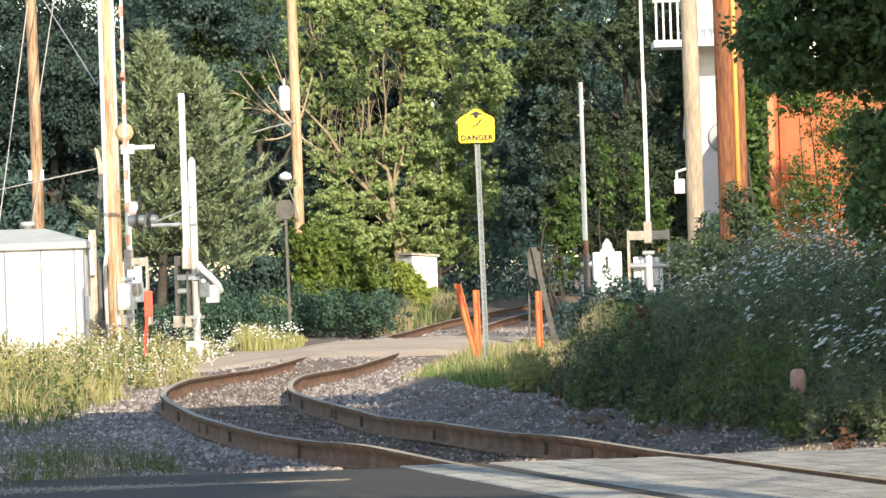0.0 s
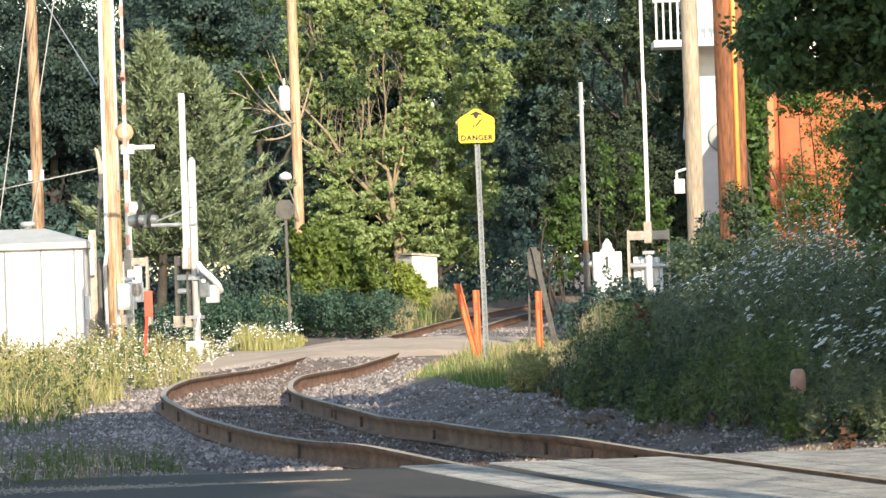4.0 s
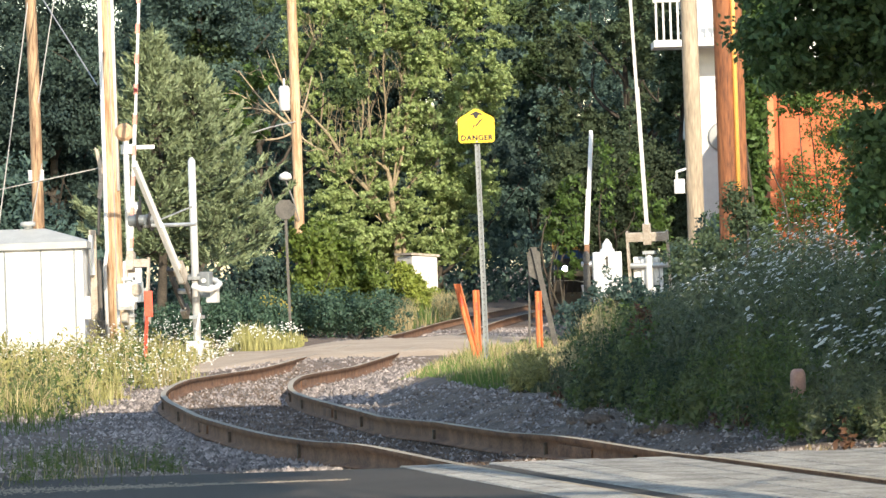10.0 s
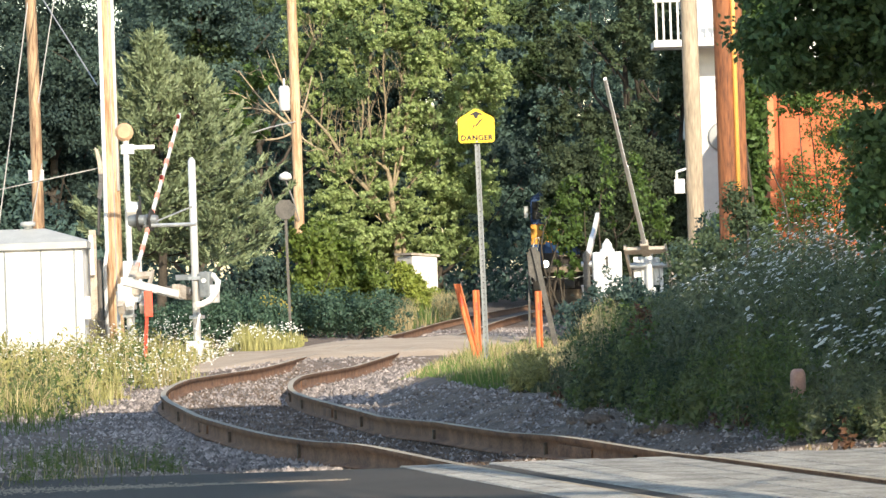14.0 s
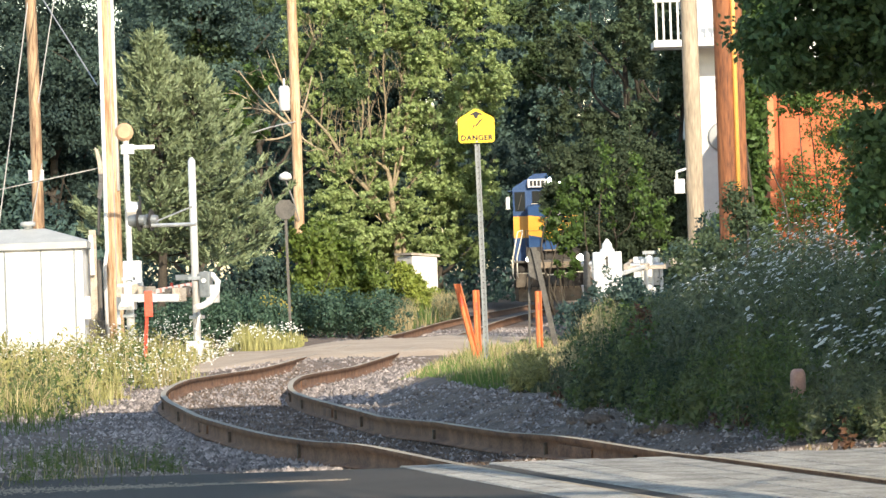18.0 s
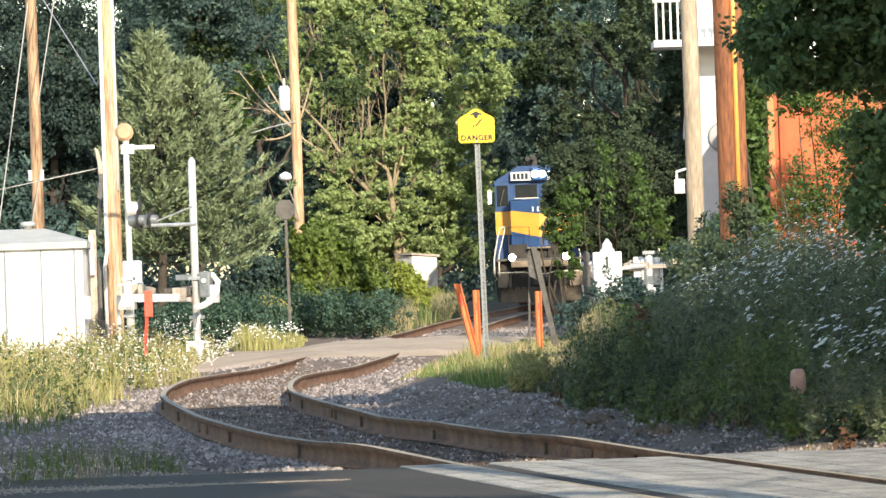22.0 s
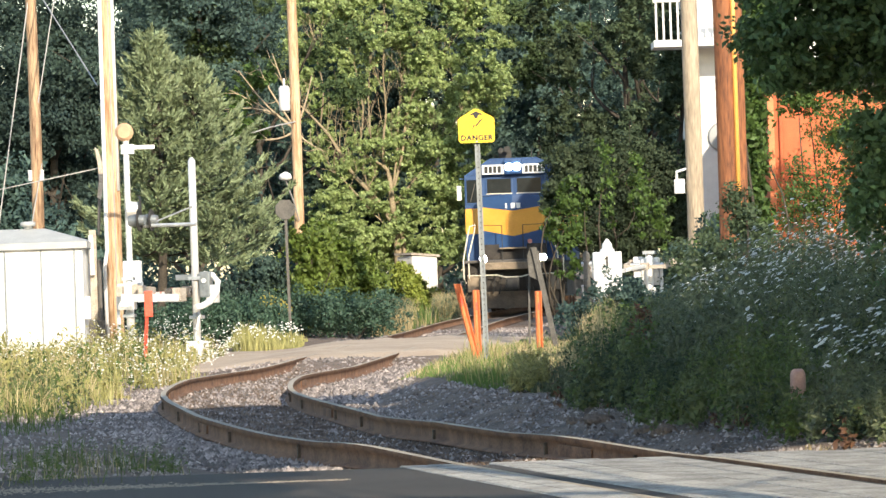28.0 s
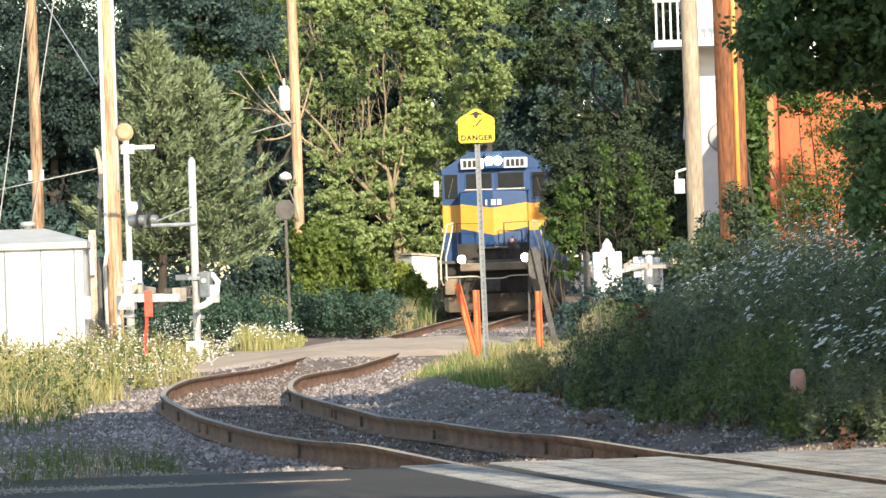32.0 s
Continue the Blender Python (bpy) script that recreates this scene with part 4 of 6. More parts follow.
wire("guy_wire", [(-9.76, 94.9, 8.1), (-10.6, 94.0, 2.3), (-10.95, 93.7, 0.0)], 0.016, "pale steel guy wire running down from a pole")
wire("guy_wire", [(-9.55, 94.9, 4.2), (-9.95, 94.2, 1.8), (-10.25, 93.8, 0.0)], 0.014, "pale steel guy wire anchored beside the white shed")
wire("guy_wire", [(-9.0, 94.0, 8.3), (-9.45, 93.5, 5.6)], 0.014, "thin steel guy wire with a white insulator")
wire("power_line", [(-9.5, 95, 8.3), (-6.9, 80.2, 5.3)], 0.016, "slack overhead cable between two wooden poles")
wire("power_line", [(-14, 92, 3.2), (-10.2, 92, 3.55), (-8.0, 92, 3.95), (-6.7, 80.3, 3.75)], 0.014, "thin sagging overhead service cable")
wire("power_line", [(-3.6, 99.9, 5.2), (-4.2, 99, 5.05), (-5.1, 98, 4.75), (-6.5, 92.3, 3.9)], 0.018, "short slack service cable on a wooden pole")


# ---- signs and posts beside the track ----
def danger_sign():
    s = thing("warning_sign", 0.55, 54.0, -0.12, "yellow five-sided DANGER sign on a tall galvanised post", "sign")
    lean = -0.04
    post = bmesh.new()
    H = 3.5
    ang = [(-0.035, 0.0), (-0.035, -0.004), (-0.016, -0.004), (-0.016, -0.03), (0.016, -0.03), (0.016, -0.004), (0.035, -0.004), (0.035, 0.0), (0.020, 0.0), (0.020, -0.026), (-0.020, -0.026), (-0.020, 0.0)]
    a = [post.verts.new((x, -y, 0)) for x, y in ang]
    b = [post.verts.new((x + lean, -y, H)) for x, y in ang]
    for i in range(12):
        post.faces.new((a[i], a[(i + 1) % 12], b[(i + 1) % 12], b[i]))
    post.faces.new(b)
    pst = part("post", post, M["post_grey"], s, "galvanised steel channel post")
    for i in range(40):
        z = 0.2 + i * 0.075
        part("post_hole", Box(-0.006 + lean * z / H, 0.006 + lean * z / H, -0.002, 0.002, z, z + 0.014), M["dark_metal"], pst)
    zb, zt, w = 3.17, 3.63, 0.245
    out = [(-w + 0.03, zb), (w - 0.03, zb), (w, zb + 0.03), (w + 0.005, zt - 0.14), (w - 0.03, zt - 0.11), (0.03, zt - 0.005), (0, zt), (-0.03, zt - 0.005), (-w + 0.03, zt - 0.11), (-w - 0.005, zt - 0.14), (-w, zb + 0.03)]
    part("sign_plate", prism([(x + lean, z) for x, z in out], -0.042, -0.036), M["sign_yellow"], s, "yellow sign plate")
    pl = [(-0.11, zt - 0.085), (0, zt - 0.03), (0.11, zt - 0.085), (0.035, zt - 0.08), (0.02, zt - 0.125), (-0.02, zt - 0.125), (-0.035, zt - 0.08)]
    part("symbol", prism([(x + lean, z) for x, z in pl], -0.046, -0.0425), M["black"], s, "black roof symbol")
    bolt = [(-0.075, 3.325), (-0.035, 3.42), (-0.015, 3.40), (0.045, 3.475), (0.12, 3.515), (0.06, 3.46), (0.0, 3.385), (-0.02, 3.40)]
    part("symbol", prism([(x + lean, z) for x, z in bolt], -0.046, -0.0425), M["black"], s, "black lightning symbol")
    cu = bpy.data.curves.new("lettering", "FONT")
    cu.body, cu.size, cu.align_x, cu.extrude, cu.space_character = "DANGER", 0.098, "CENTER", 0.0015, 1.12
    cu.offset = 0.004
    t = new("lettering", cu)
    bpy.context.view_layer.update()
    me = bpy.data.meshes.new_from_object(t.evaluated_get(bpy.context.evaluated_depsgraph_get()))
    bpy.data.objects.remove(t)
    me.materials.clear()
    me.materials.append(M["black"])
    ob = new("lettering", me)
    ob.parent = s
    ob.matrix_basis = pose(lean, -0.0445, 3.205, 90, 0, 0) @ Matrix.Diagonal((1.02, 1, 1, 1))
    ob["label"] = "black lettering DANGER"
    for z in (3.185,):
        part("bolt", Tube([(lean, -0.043, z), (lean, -0.05, z)], 0.012, 8), M["galvanised"], s)
    return s


danger_sign()


def marker_post(x, y, z, top, lean, w, label, mat="orange"):
    p = thing("marker_post", x, y, z, label, "marker post", group="orange marker posts")
    h = top - z
    bm = bmesh.new()
    outl = [(-w / 2, 0.0), (-w / 2 + 0.016, -0.03), (-0.012, 0.004), (0.012, 0.004), (w / 2 - 0.016, -0.03), (w / 2, 0.0), (0, 0.02)]
    a = [bm.verts.new((x_, y_, 0)) for x_, y_ in outl]
    b = [bm.verts.new((x_ + lean, y_, h)) for x_, y_ in outl]
    for i in range(7):
        bm.faces.new((a[i], a[(i + 1) % 7], b[(i + 1) % 7], b[i]))
    bm.faces.new(b)
    part("blade", bm, M[mat], p)
    part("decal", Box(-0.02 + lean * 0.8, 0.02 + lean * 0.8, -0.004, 0.006, h * 0.75, h * 0.85), M["red_orange"], p, "small faded red decal")
    return p


marker_post(0.47, 55.0, -0.12, 1.13, -0.29, 0.105, "orange plastic marker post leaning towards the rails")
marker_post(0.455, 56.0, -0.12, 1.03, -0.01, 0.10, "upright orange plastic marker post in dry grass")
marker_post(1.35, 57.0, -0.1, 0.98, 0.0, 0.10, "dull orange plastic marker post at the weeds' edge")
rm = marker_post(-5.13, 67.2, -0.16, 0.80, 0.07, 0.06, "red-orange cable marker post before a wooden pole", "red_orange")
part("head", Box(0.03, 0.17, -0.03, 0.03, 0.86, 1.30, bevel=0.015), M["red_orange"], rm, "wider red-orange marker head")


def leaning_board():
    s = thing("old_signpost", 1.64, 58.0, 0.0, "dark leaning signpost with a weathered grey board", "sign")
    part("post", prism([(-0.04, 0), (0.04, 0), (-0.27, 1.62), (-0.35, 1.62)], 0.0, 0.05), M["grey_board"], s, "leaning grey post")
    part("board", prism([(-0.39, 1.2), (-0.20, 1.1), (-0.22, 1.55), (-0.36, 1.62), (-0.41, 1.5)], 0.055, 0.08), M["grey_board"], s, "weathered grey board")
    part("back_post", prism([(-0.42, 0.2), (-0.39, 0.2), (-0.36, 1.5), (-0.39, 1.5)], 0.4, 0.44), M["grey_board"], s)
    return s


leaning_board()


def stop_sign_back():
    s = thing("stop_sign", -3.33, 85.0, -0.14, "grey back of an eight-sided road sign on a thin post", "sign")
    part("post", prism([(-0.03, 0), (0.03, 0), (0.0, 3.05), (-0.06, 3.05)], 0.0, 0.03), M["grey_board"], s)
    r = 0.225
    part("plate", prism([(-0.03 + r * math.cos(radians(22.5 + 45 * i)), 2.88 + r * math.sin(radians(22.5 + 45 * i))) for i in range(8)], -0.02, -0.012), M["grey_board"], s, "bare grey metal plate")
    return s


stop_sign_back()
lamp = thing("street_lamp", -3.62, 99.8, 3.0, "small white lamp on a bracket fixed to a pole", "street lamp")
part("bracket", Tube([(0.02, 0, -0.3), (-0.1, -0.3, 0.2), (-0.27, -0.6, 0.72)], 0.02, 6), M["wire"], lamp)
part("head", Tube([(-0.27, -0.6, 0.70), (-0.27, -0.6, 0.76), (-0.27, -0.6, 0.86), (-0.27, -0.6, 0.92)], [0.08, 0.17, 0.14, 0.03], 14), M["white_paint"], lamp, "white lamp head", True)


# ---- white equipment shed ----
def shed():
    s = thing("equipment_shed", -8.15, 79.2, -0.16, "white metal equipment shed with a low grey roof among daisies", "shed")
    w, dp, h = 1.02, 1.0, 2.16
    part("body", Box(-1.35, w, -dp, dp, 0, h), M["white_paint"], s, "white sheet-metal body")
    roof = bmesh.new()
    e = [roof.verts.new(v) for v in [(-1.47, -dp - 0.1, h), (w + 0.1, -dp - 0.1, h), (w + 0.1, dp + 0.1, h), (-1.47, dp + 0.1, h)]]
    f = [roof.verts.new((v.co.x, v.co.y, h + 0.13)) for v in e]
    t = [roof.verts.new(v) for v in [(-0.7, -0.25, h + 0.42), (0.2, -0.25, h + 0.42), (0.2, 0.25, h + 0.42), (-0.7, 0.25, h + 0.42)]]
    for a, b in ((e, f), (f, t)):
        for i in range(4):
            roof.faces.new((a[i], a[(i + 1) % 4], b[(i + 1) % 4], b[i]))
    roof.faces.new(t)
    roof.faces.new(e[::-1])
    part("roof", roof, M["roof_grey"], s, "low hipped grey metal roof")
    part("roof_vent", Tube([(-0.12, -0.2, h + 0.38), (-0.12, -0.2, h + 0.47), (-0.12, -0.2, h + 0.48), (-0.12, -0.2, h + 0.55), (-0.12, -0.2, h + 0.57)], [0.09, 0.09, 0.15, 0.15, 0.1], 16), M["roof_grey"], s, "round vent cap", True)
    for x in (-0.52, 0.2, 0.86):
        part("seam", Box(x - 0.016, x + 0.016, -dp - 0.026, -dp, 0.02, h - 0.02), M["post_grey"], s)
    part("door_panel", Box(-0.5, 0.18, -dp - 0.02, -dp - 0.004, 0.05, h - 0.06, bevel=0.006), M["white_paint"], s, "white flush door")
    part("cable_box", Box(w + 0.002, w + 0.12, -0.9, -0.7, 0.75, 1.2, bevel=0.02), M["white_paint"], s, "small white box on the side wall")
    return s


shed()


def cabinet():
    s = thing("signal_cabinet", 2.87, 69.2, 0.05, "white signal cabinet with a domed cap behind weeds", "cabinet")
    part("body", Box(-0.26, 0.24, -0.25, 0.25, 0.0, 1.5, bevel=0.03), M["white_paint"], s, "white metal body")
    part("lid_seam", Box(-0.265, 0.245, -0.256, 0.256, 1.2, 1.215), M["roof_grey"], s)
    part("dome", Tube([(0, 0, 1.5), (0, 0, 1.54), (0, 0, 1.57), (0, 0, 1.64), (0, 0, 1.68), (0, 0, 1.73)], [0.13, 0.125, 0.09, 0.085, 0.05, 0.02], 14), M["white_paint"], s, "white domed cap", True)
    part("emblem", Box(-0.04, 0.0, -0.262, -0.252, 1.25, 1.42), M["grime_and_shade"], s, "small dark mark")
    part("emblem", prism([(-0.09, 1.36), (-0.02, 1.41), (0.02, 1.41), (-0.03, 1.38)], -0.262, -0.253), M["grime_and_shade"], s, "small dark mark")
    part("post", Tube([(0, 0, -0.3), (0, 0, 0.0)], 0.1, 10), M["white_paint"], s)
    return s


cab_ = cabinet()
for q in (0, 1, 2):
    cab_.location[q] = EYE[q] + (cab_.location[q] - EYE[q]) * 0.925
cab_.scale = (0.925, 0.925, 0.925)


def signal_mast():
    s = thing("crossing_mast", -6.12, 77.2, -0.14, "silver crossing signal mast with bell, lamps and a crossbuck", "crossing signal")
    P = lambda n, bm, m, par=s, lab="": part(n, bm, M[m], par, lab)
    P("mast", Tube([(0, 0, 0), (0, 0, 4.25)], 0.06, 12), "aluminium", s, "silver pipe mast")
    P("bell", Tube([(-0.02, -0.12, 4.36), (-0.02, -0.05, 4.36), (-0.02, 0.06, 4.36)], [0.12, 0.18, 0.15], 18), "bell_tan", s, "round tan-coloured bell")
    P("crossbuck", Box(-0.02, 0.56, -0.04, -0.01, 4.02, 4.10), "white_paint", s, "white crossbuck blade seen nearly edge-on")
    P("bracket", Box(-0.10, 0.16, -0.06, 0.06, 3.93, 4.12, bevel=0.01), "galvanised", s)
    lh = P("lamp_head", Tube([(0.0, -0.15, 2.86), (0.22, -0.15, 2.86)], [0.16, 0.13], 14), "aluminium", s, "silver lamp housing")
    P("background", Tube([(0.24, -0.15, 2.86), (0.26, -0.15, 2.86)], 0.24, 20), "black", lh, "round black background plate")
    P("relay_case", Box(-0.12, 0.24, -0.28, 0.02, 1.05, 1.85, bevel=0.05), "white_paint", s, "white relay case")
    return s


signal_mast()


def meter_post():
    """A narrow board of meters and pipes left of the tall pole."""
    s = thing("meter_post", -7.0, 79.2, -0.14, "weathered post with pipes and small boxes beside a pole", "post")
    part("post", Box(-0.08, 0.06, 0, 0.1, 0, 2.5, bevel=0.01), M["weathered"], s)
    part("pipe", Tube([(0.12, -0.05, 0.0), (0.12, -0.05, 1.9)], 0.045, 8), M["grime_and_shade"], s)
    part("pipe", Tube([(-0.02, -0.08, 1.6), (-0.04, -0.08, 2.4)], 0.05, 8), M["white_paint"], s, "white pipe")
    part("meter_box", Box(-0.12, 0.2, -0.14, -0.02, 0.1, 0.7, bevel=0.02), M["grey_board"], s, "grey meter box")
    part("blade", prism([(0.10, 4.15), (0.17, 4.1), (0.26, 3.75), (0.25, 3.45), (0.2, 3.1), (0.12, 3.15), (0.17, 3.5), (0.15, 3.8)], -0.06, -0.03), M["weathered"], s, "bent pale crossbuck blade end")
    part("upper_post", Tube([(0.12, 0.0, 2.4), (0.2, 0.0, 4.0)], 0.03, 8), M["grime_and_shade"], s)
    return s


meter_post()
wb = thing("concrete_block", -0.93, 141.0, -0.2, "pale whitewashed concrete bunker with a thin slab roof by the track", "bunker", rz=33)
part("body", Box(-0.53, 0.53, -0.5, 0.5, 0, 2.06, bevel=0.05), M["concrete"], wb, "whitewashed concrete body")
part("slab", prism([(-0.6, 2.18), (-0.6, 2.10), (0.6, 2.0), (0.6, 2.08)], -0.56, 0.56), M["weathered"], wb, "thin weathered roof slab")

# ---- buildings on the right ----
hs = thing("white_house", 8.2, 106, 0.3, "white clapboard house with an upper balcony, behind poles", "house")
part("wall", Box(-1.18, 2.0, 0.0, 8.0, -0.3, 9.5), M["white_paint"], hs, "white boarded wall")
for i in range(40):
    part("clapboard", Box(-1.2, 2.0, -0.025, 0.0, 0.0 + i * 0.235, 0.0 + i * 0.235 + 0.215), M["white_paint"], hs)
bal = part("balcony", Box(-2.45, 0.2, -1.6, 0.0, 6.72, 6.9), M["white_paint"], hs, "white timber balcony")
for i in range(14):
    x = -2.4 + i * 0.19
    part("baluster", Box(x, x + 0.05, -1.6, -1.55, 6.9, 7.9), M["white_paint"], bal)
part("handrail", Box(-2.45, 0.2, -1.63, -1.52, 7.9, 7.98), M["white_paint"], bal)
part("meter_disc", Tube([(-0.62, -0.04, 4.35), (-0.62, -0.16, 4.35), (-0.62, -0.2, 4.35)], [0.40, 0.36, 0.2], 20), M["roof_grey"], hs, "round grey dish on the wall")
br = thing("brick_building", 8.35, 100, 0.2, "orange-red brick building with a pale cornice behind leaves", "building")
part("wall", Box(0.0, 9.0, 0.0, 8.0, -0.4, 5.35), M["brick"], br, "orange-red brick wall")
part("cornice", Box(-0.12, 9.1, -0.12, 8.1, 5.35, 5.6, bevel=0.02), M["grey_board"], br, "pale cornice")
part("corner_trim", Box(-0.03, 0.12, -0.03, 0.1, -0.3, 5.35), M["orange"], br)
part("downpipe", Tube([(0.28, -0.06, 0), (0.28, -0.06, 5.3)], 0.045, 8), M["brick"], br)


# ---- trees and shrubs ----
def limb(bm, p0, p1, r0, r1, bend=0.1, seg=6):
    p0, p1 = Vector(p0), Vector(p1)
    side = Vector(rs.normal(size=3).tolist()) * (bend * (p1 - p0).length)
    pts = [p0.lerp(p1, t) + side * math.sin(math.pi * t) for t in (i / seg for i in range(seg + 1))]
    tube(bm, pts, [r0 + (r1 - r0) * i / seg for i in range(seg + 1)], 7)
    return pts


def tree(name, x, y, z, h, spread, n, leaf, size, label, bark="bark", base=0.25, blobs=None, category="tree", trunk_r=None, limbs=9, shell=0.55, per=26, reach=0.0, count=17):
    t = thing(name, x, y, z, label, category)
    bm = bmesh.new()
    r = trunk_r or 0.02 * h
    trunk = limb(bm, (0, 0, -0.2), (spread * 0.08, 0, h * 0.8), r, r * 0.25, 0.03, 9)
    for i in range(limbs):
        k = base + (0.75 - base) * i / limbs
        p = trunk[int(k * 9)]
        a = i * 2.4 + rs.uniform(-0.4, 0.4)
        q = p + Vector((reach * 0.9 + math.cos(a) * spread * 0.8, math.sin(a) * spread * 0.8, h * rs.uniform(0.12, 0.3)))
        mid = limb(bm, p, q, r * 0.45, r * 0.08, 0.08)
        for j in range(2):
            s = mid[3 + j]
            limb(bm, s, s + Vector(rs.normal(size=3).tolist()) * (spread * 0.3) + Vector((0, 0, h * 0.1)), r * 0.16, r * 0.04, 0.1, 4)
    part("trunk", bm, M[bark], t, "", True)
    if blobs is None:
        blobs = []
        for i in range(count):
            a, k = i * 2.4, rs.uniform(base + 0.06, 0.94)
            w = spread * (0.75 if k < 0.7 else 0.5)
            blobs.append((reach + math.cos(a) * w * rs.uniform(0.3, 0.9), math.sin(a) * w * rs.uniform(0.3, 0.9), k * h, spread * rs.uniform(0.22, 0.42), spread * rs.uniform(0.22, 0.42), h * rs.uniform(0.045, 0.10)))
    crown("crown", blobs, n, size, M[leaf], t, shell=shell, per=per)
    return t


# dark woods closing the view; shade and haze are put into their leaf colour
rs.seed(23)
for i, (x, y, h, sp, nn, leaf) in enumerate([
    (-19.0, 132, 10.7, 4.0, 14000, "leaf_dark_haze"), (-12.0, 121, 12.2, 3.8, 17000, "leaf_dark_haze"), (-7.8, 126, 15.0, 3.3, 16000, "leaf_dark_haze"), (-3.5, 174, 18.0, 5.0, 17000, "leaf_dark_haze"), (-4.0, 156, 14.0, 2.6, 12000, "leaf_dark_haze"),
    (-8.5, 165, 18.0, 5.0, 15000, "leaf_dark_haze"), (-20.0, 160, 11.2, 5.5, 13000, "leaf_dark_haze"), (-15.2, 150, 11.8, 4.2, 14000, "leaf_dark_haze"), (-8.6, 138, 14.0, 3.4, 14000, "leaf_dark_haze"), (11.5, 118, 11.5, 3.6, 11000, "leaf_dark_haze"), (-0.2, 170, 16.5, 4.8, 17000, "leaf_dark_haze"), (4.4, 190, 14.6, 4.0, 16000, "leaf_dark_haze"), (5.5, 196, 15.6, 6.5, 17000, "leaf_dark_haze"),
    (10.5, 160, 17.0, 5.5, 15000, "leaf_dark_haze"), (14.5, 140, 15.0, 5.0, 14000, "leaf_dark_haze"), (-5.0, 186, 18.0, 5.0, 12000, "leaf_dark_haze"), (5.0, 212, 13.5, 4.5, 16000, "leaf_dark_haze"), (13.5, 190, 18.0, 7.5, 12000, "leaf_dark_haze"), (20.0, 165, 16.0, 6.0, 10000, "leaf_dark_haze"), (-4.0, 200, 19.0, 7.0, 10000, "leaf_dark_haze"), (1.5, 205, 17.2, 6.5, 14000, "leaf_dark_haze"), (-7.0, 176, 18.5, 4.6, 14000, "leaf_dark_haze"), (8.0, 215, 16.6, 7.0, 12000, "leaf_dark_haze"), (16.0, 225, 18.0, 8.0, 12000, "leaf_dark_haze"), (-16.4, 205, 19.0, 3.6, 24000, "leaf_dark_haze"), (-11.5, 215, 20.0, 5.0, 20000, "leaf_dark_haze")]):
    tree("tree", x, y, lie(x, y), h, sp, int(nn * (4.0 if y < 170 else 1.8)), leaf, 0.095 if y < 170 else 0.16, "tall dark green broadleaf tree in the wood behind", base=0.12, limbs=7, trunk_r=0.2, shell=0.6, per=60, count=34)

# the bright tree left of the track, with bare pale limbs
t = thing("tree", -1.675, 152.0, -0.45, "sunlit yellow-green tree with bare pale forking limbs", "tree")
bm = bmesh.new()


def bough(pts, r0, r1, twigs=0, reach=1.4):
    """A limb through points of x and z, wandering a little in depth, with thin upright shoots along it."""
    k = np.linspace(0, 1, len(pts))
    q = np.linspace(0, 1, 3 * len(pts))
    xs_, zs_ = spline(k, np.array([a for a, b in pts]), q), spline(k, np.array([b for a, b in pts]), q)
    ys_ = np.cumsum(rs.normal(0, 0.05, len(q)))
    line = [Vector((a, b, c)) for a, b, c in zip(xs_, ys_, zs_)]
    tube(bm, line, [0.74 * (r0 + (r1 - r0) * v) for v in q], 8)
    for i in range(twigs):
        p = line[int(rs.uniform(0.2, 0.98) * len(q))]
        e = p + Vector((rs.normal() * 0.35, rs.normal() * 0.35, rs.uniform(0.5, 1.5) * reach))
        mid = limb(bm, p, e, rs.uniform(0.009, 0.02), 0.005, 0.06, 5)
        for j in (2, 3, 4):
            limb(bm, mid[j], mid[j] + Vector((rs.normal() * 0.28, rs.normal() * 0.2, rs.uniform(0.2, 0.7))), 0.010, 0.004, 0.08, 3)


bough([(-0.05, -0.2), (-0.06, 2.0), (-0.08, 2.9), (-0.17, 3.97), (-0.25, 4.84), (-0.31, 5.5), (-0.56, 5.94)], 0.24, 0.10, 4)
bough([(0.28, 0.6), (0.22, 2.2), (0.1, 3.4)], 0.12, 0.10)
bough([(-0.15, 3.5), (-0.70, 4.40), (-1.26, 5.09), (-1.81, 5.76), (-2.36, 6.76), (-2.88, 7.49), (-3.59, 8.24), (-4.2, 8.7)], 0.14, 0.035, 20)
bough([(-0.5, 6.0), (-0.46, 7.04), (-0.34, 8.02), (-0.40, 9.59), (-0.16, 11.4)], 0.07, 0.02, 9)
bough([(-0.86, 6.2), (-1.0, 7.8), (-0.87, 10.3)], 0.05, 0.015, 7)
bough([(-0.25, 4.74), (0.23, 6.35), (0.51, 8.08), (1.04, 9.04), (1.65, 9.69), (2.54, 10.9)], 0.09, 0.02, 16)
bough([(-0.2, 4.9), (0.05, 6.6), (0.2, 8.3), (0.75, 9.9), (1.1, 11.4)], 0.06, 0.02, 10)
bough([(-0.56, 5.9), (-1.32, 6.5), (-1.25, 7.55), (-1.33, 9.0), (-1.83, 11.0)], 0.06, 0.015, 8)
bough([(-2.88, 7.49), (-2.72, 8.95), (-2.92, 10.0), (-3.0, 11.5)], 0.045, 0.012, 7)
bough([(-0.1, 4.4), (0.47, 4.82), (0.71, 5.7)], 0.06, 0.025, 3)
bough([(-0.3, 3.4), (-1.08, 4.2), (-2.2, 5.5), (-2.9, 5.8)], 0.05, 0.018, 7)
bough([(0.05, 4.6), (1.3, 6.0), (2.4, 7.6), (3.0, 9.0)], 0.06, 0.02, 6)
part("trunk", bm, M["bark_grey"], t, "pale forking trunk and limbs", True)
clumps = []
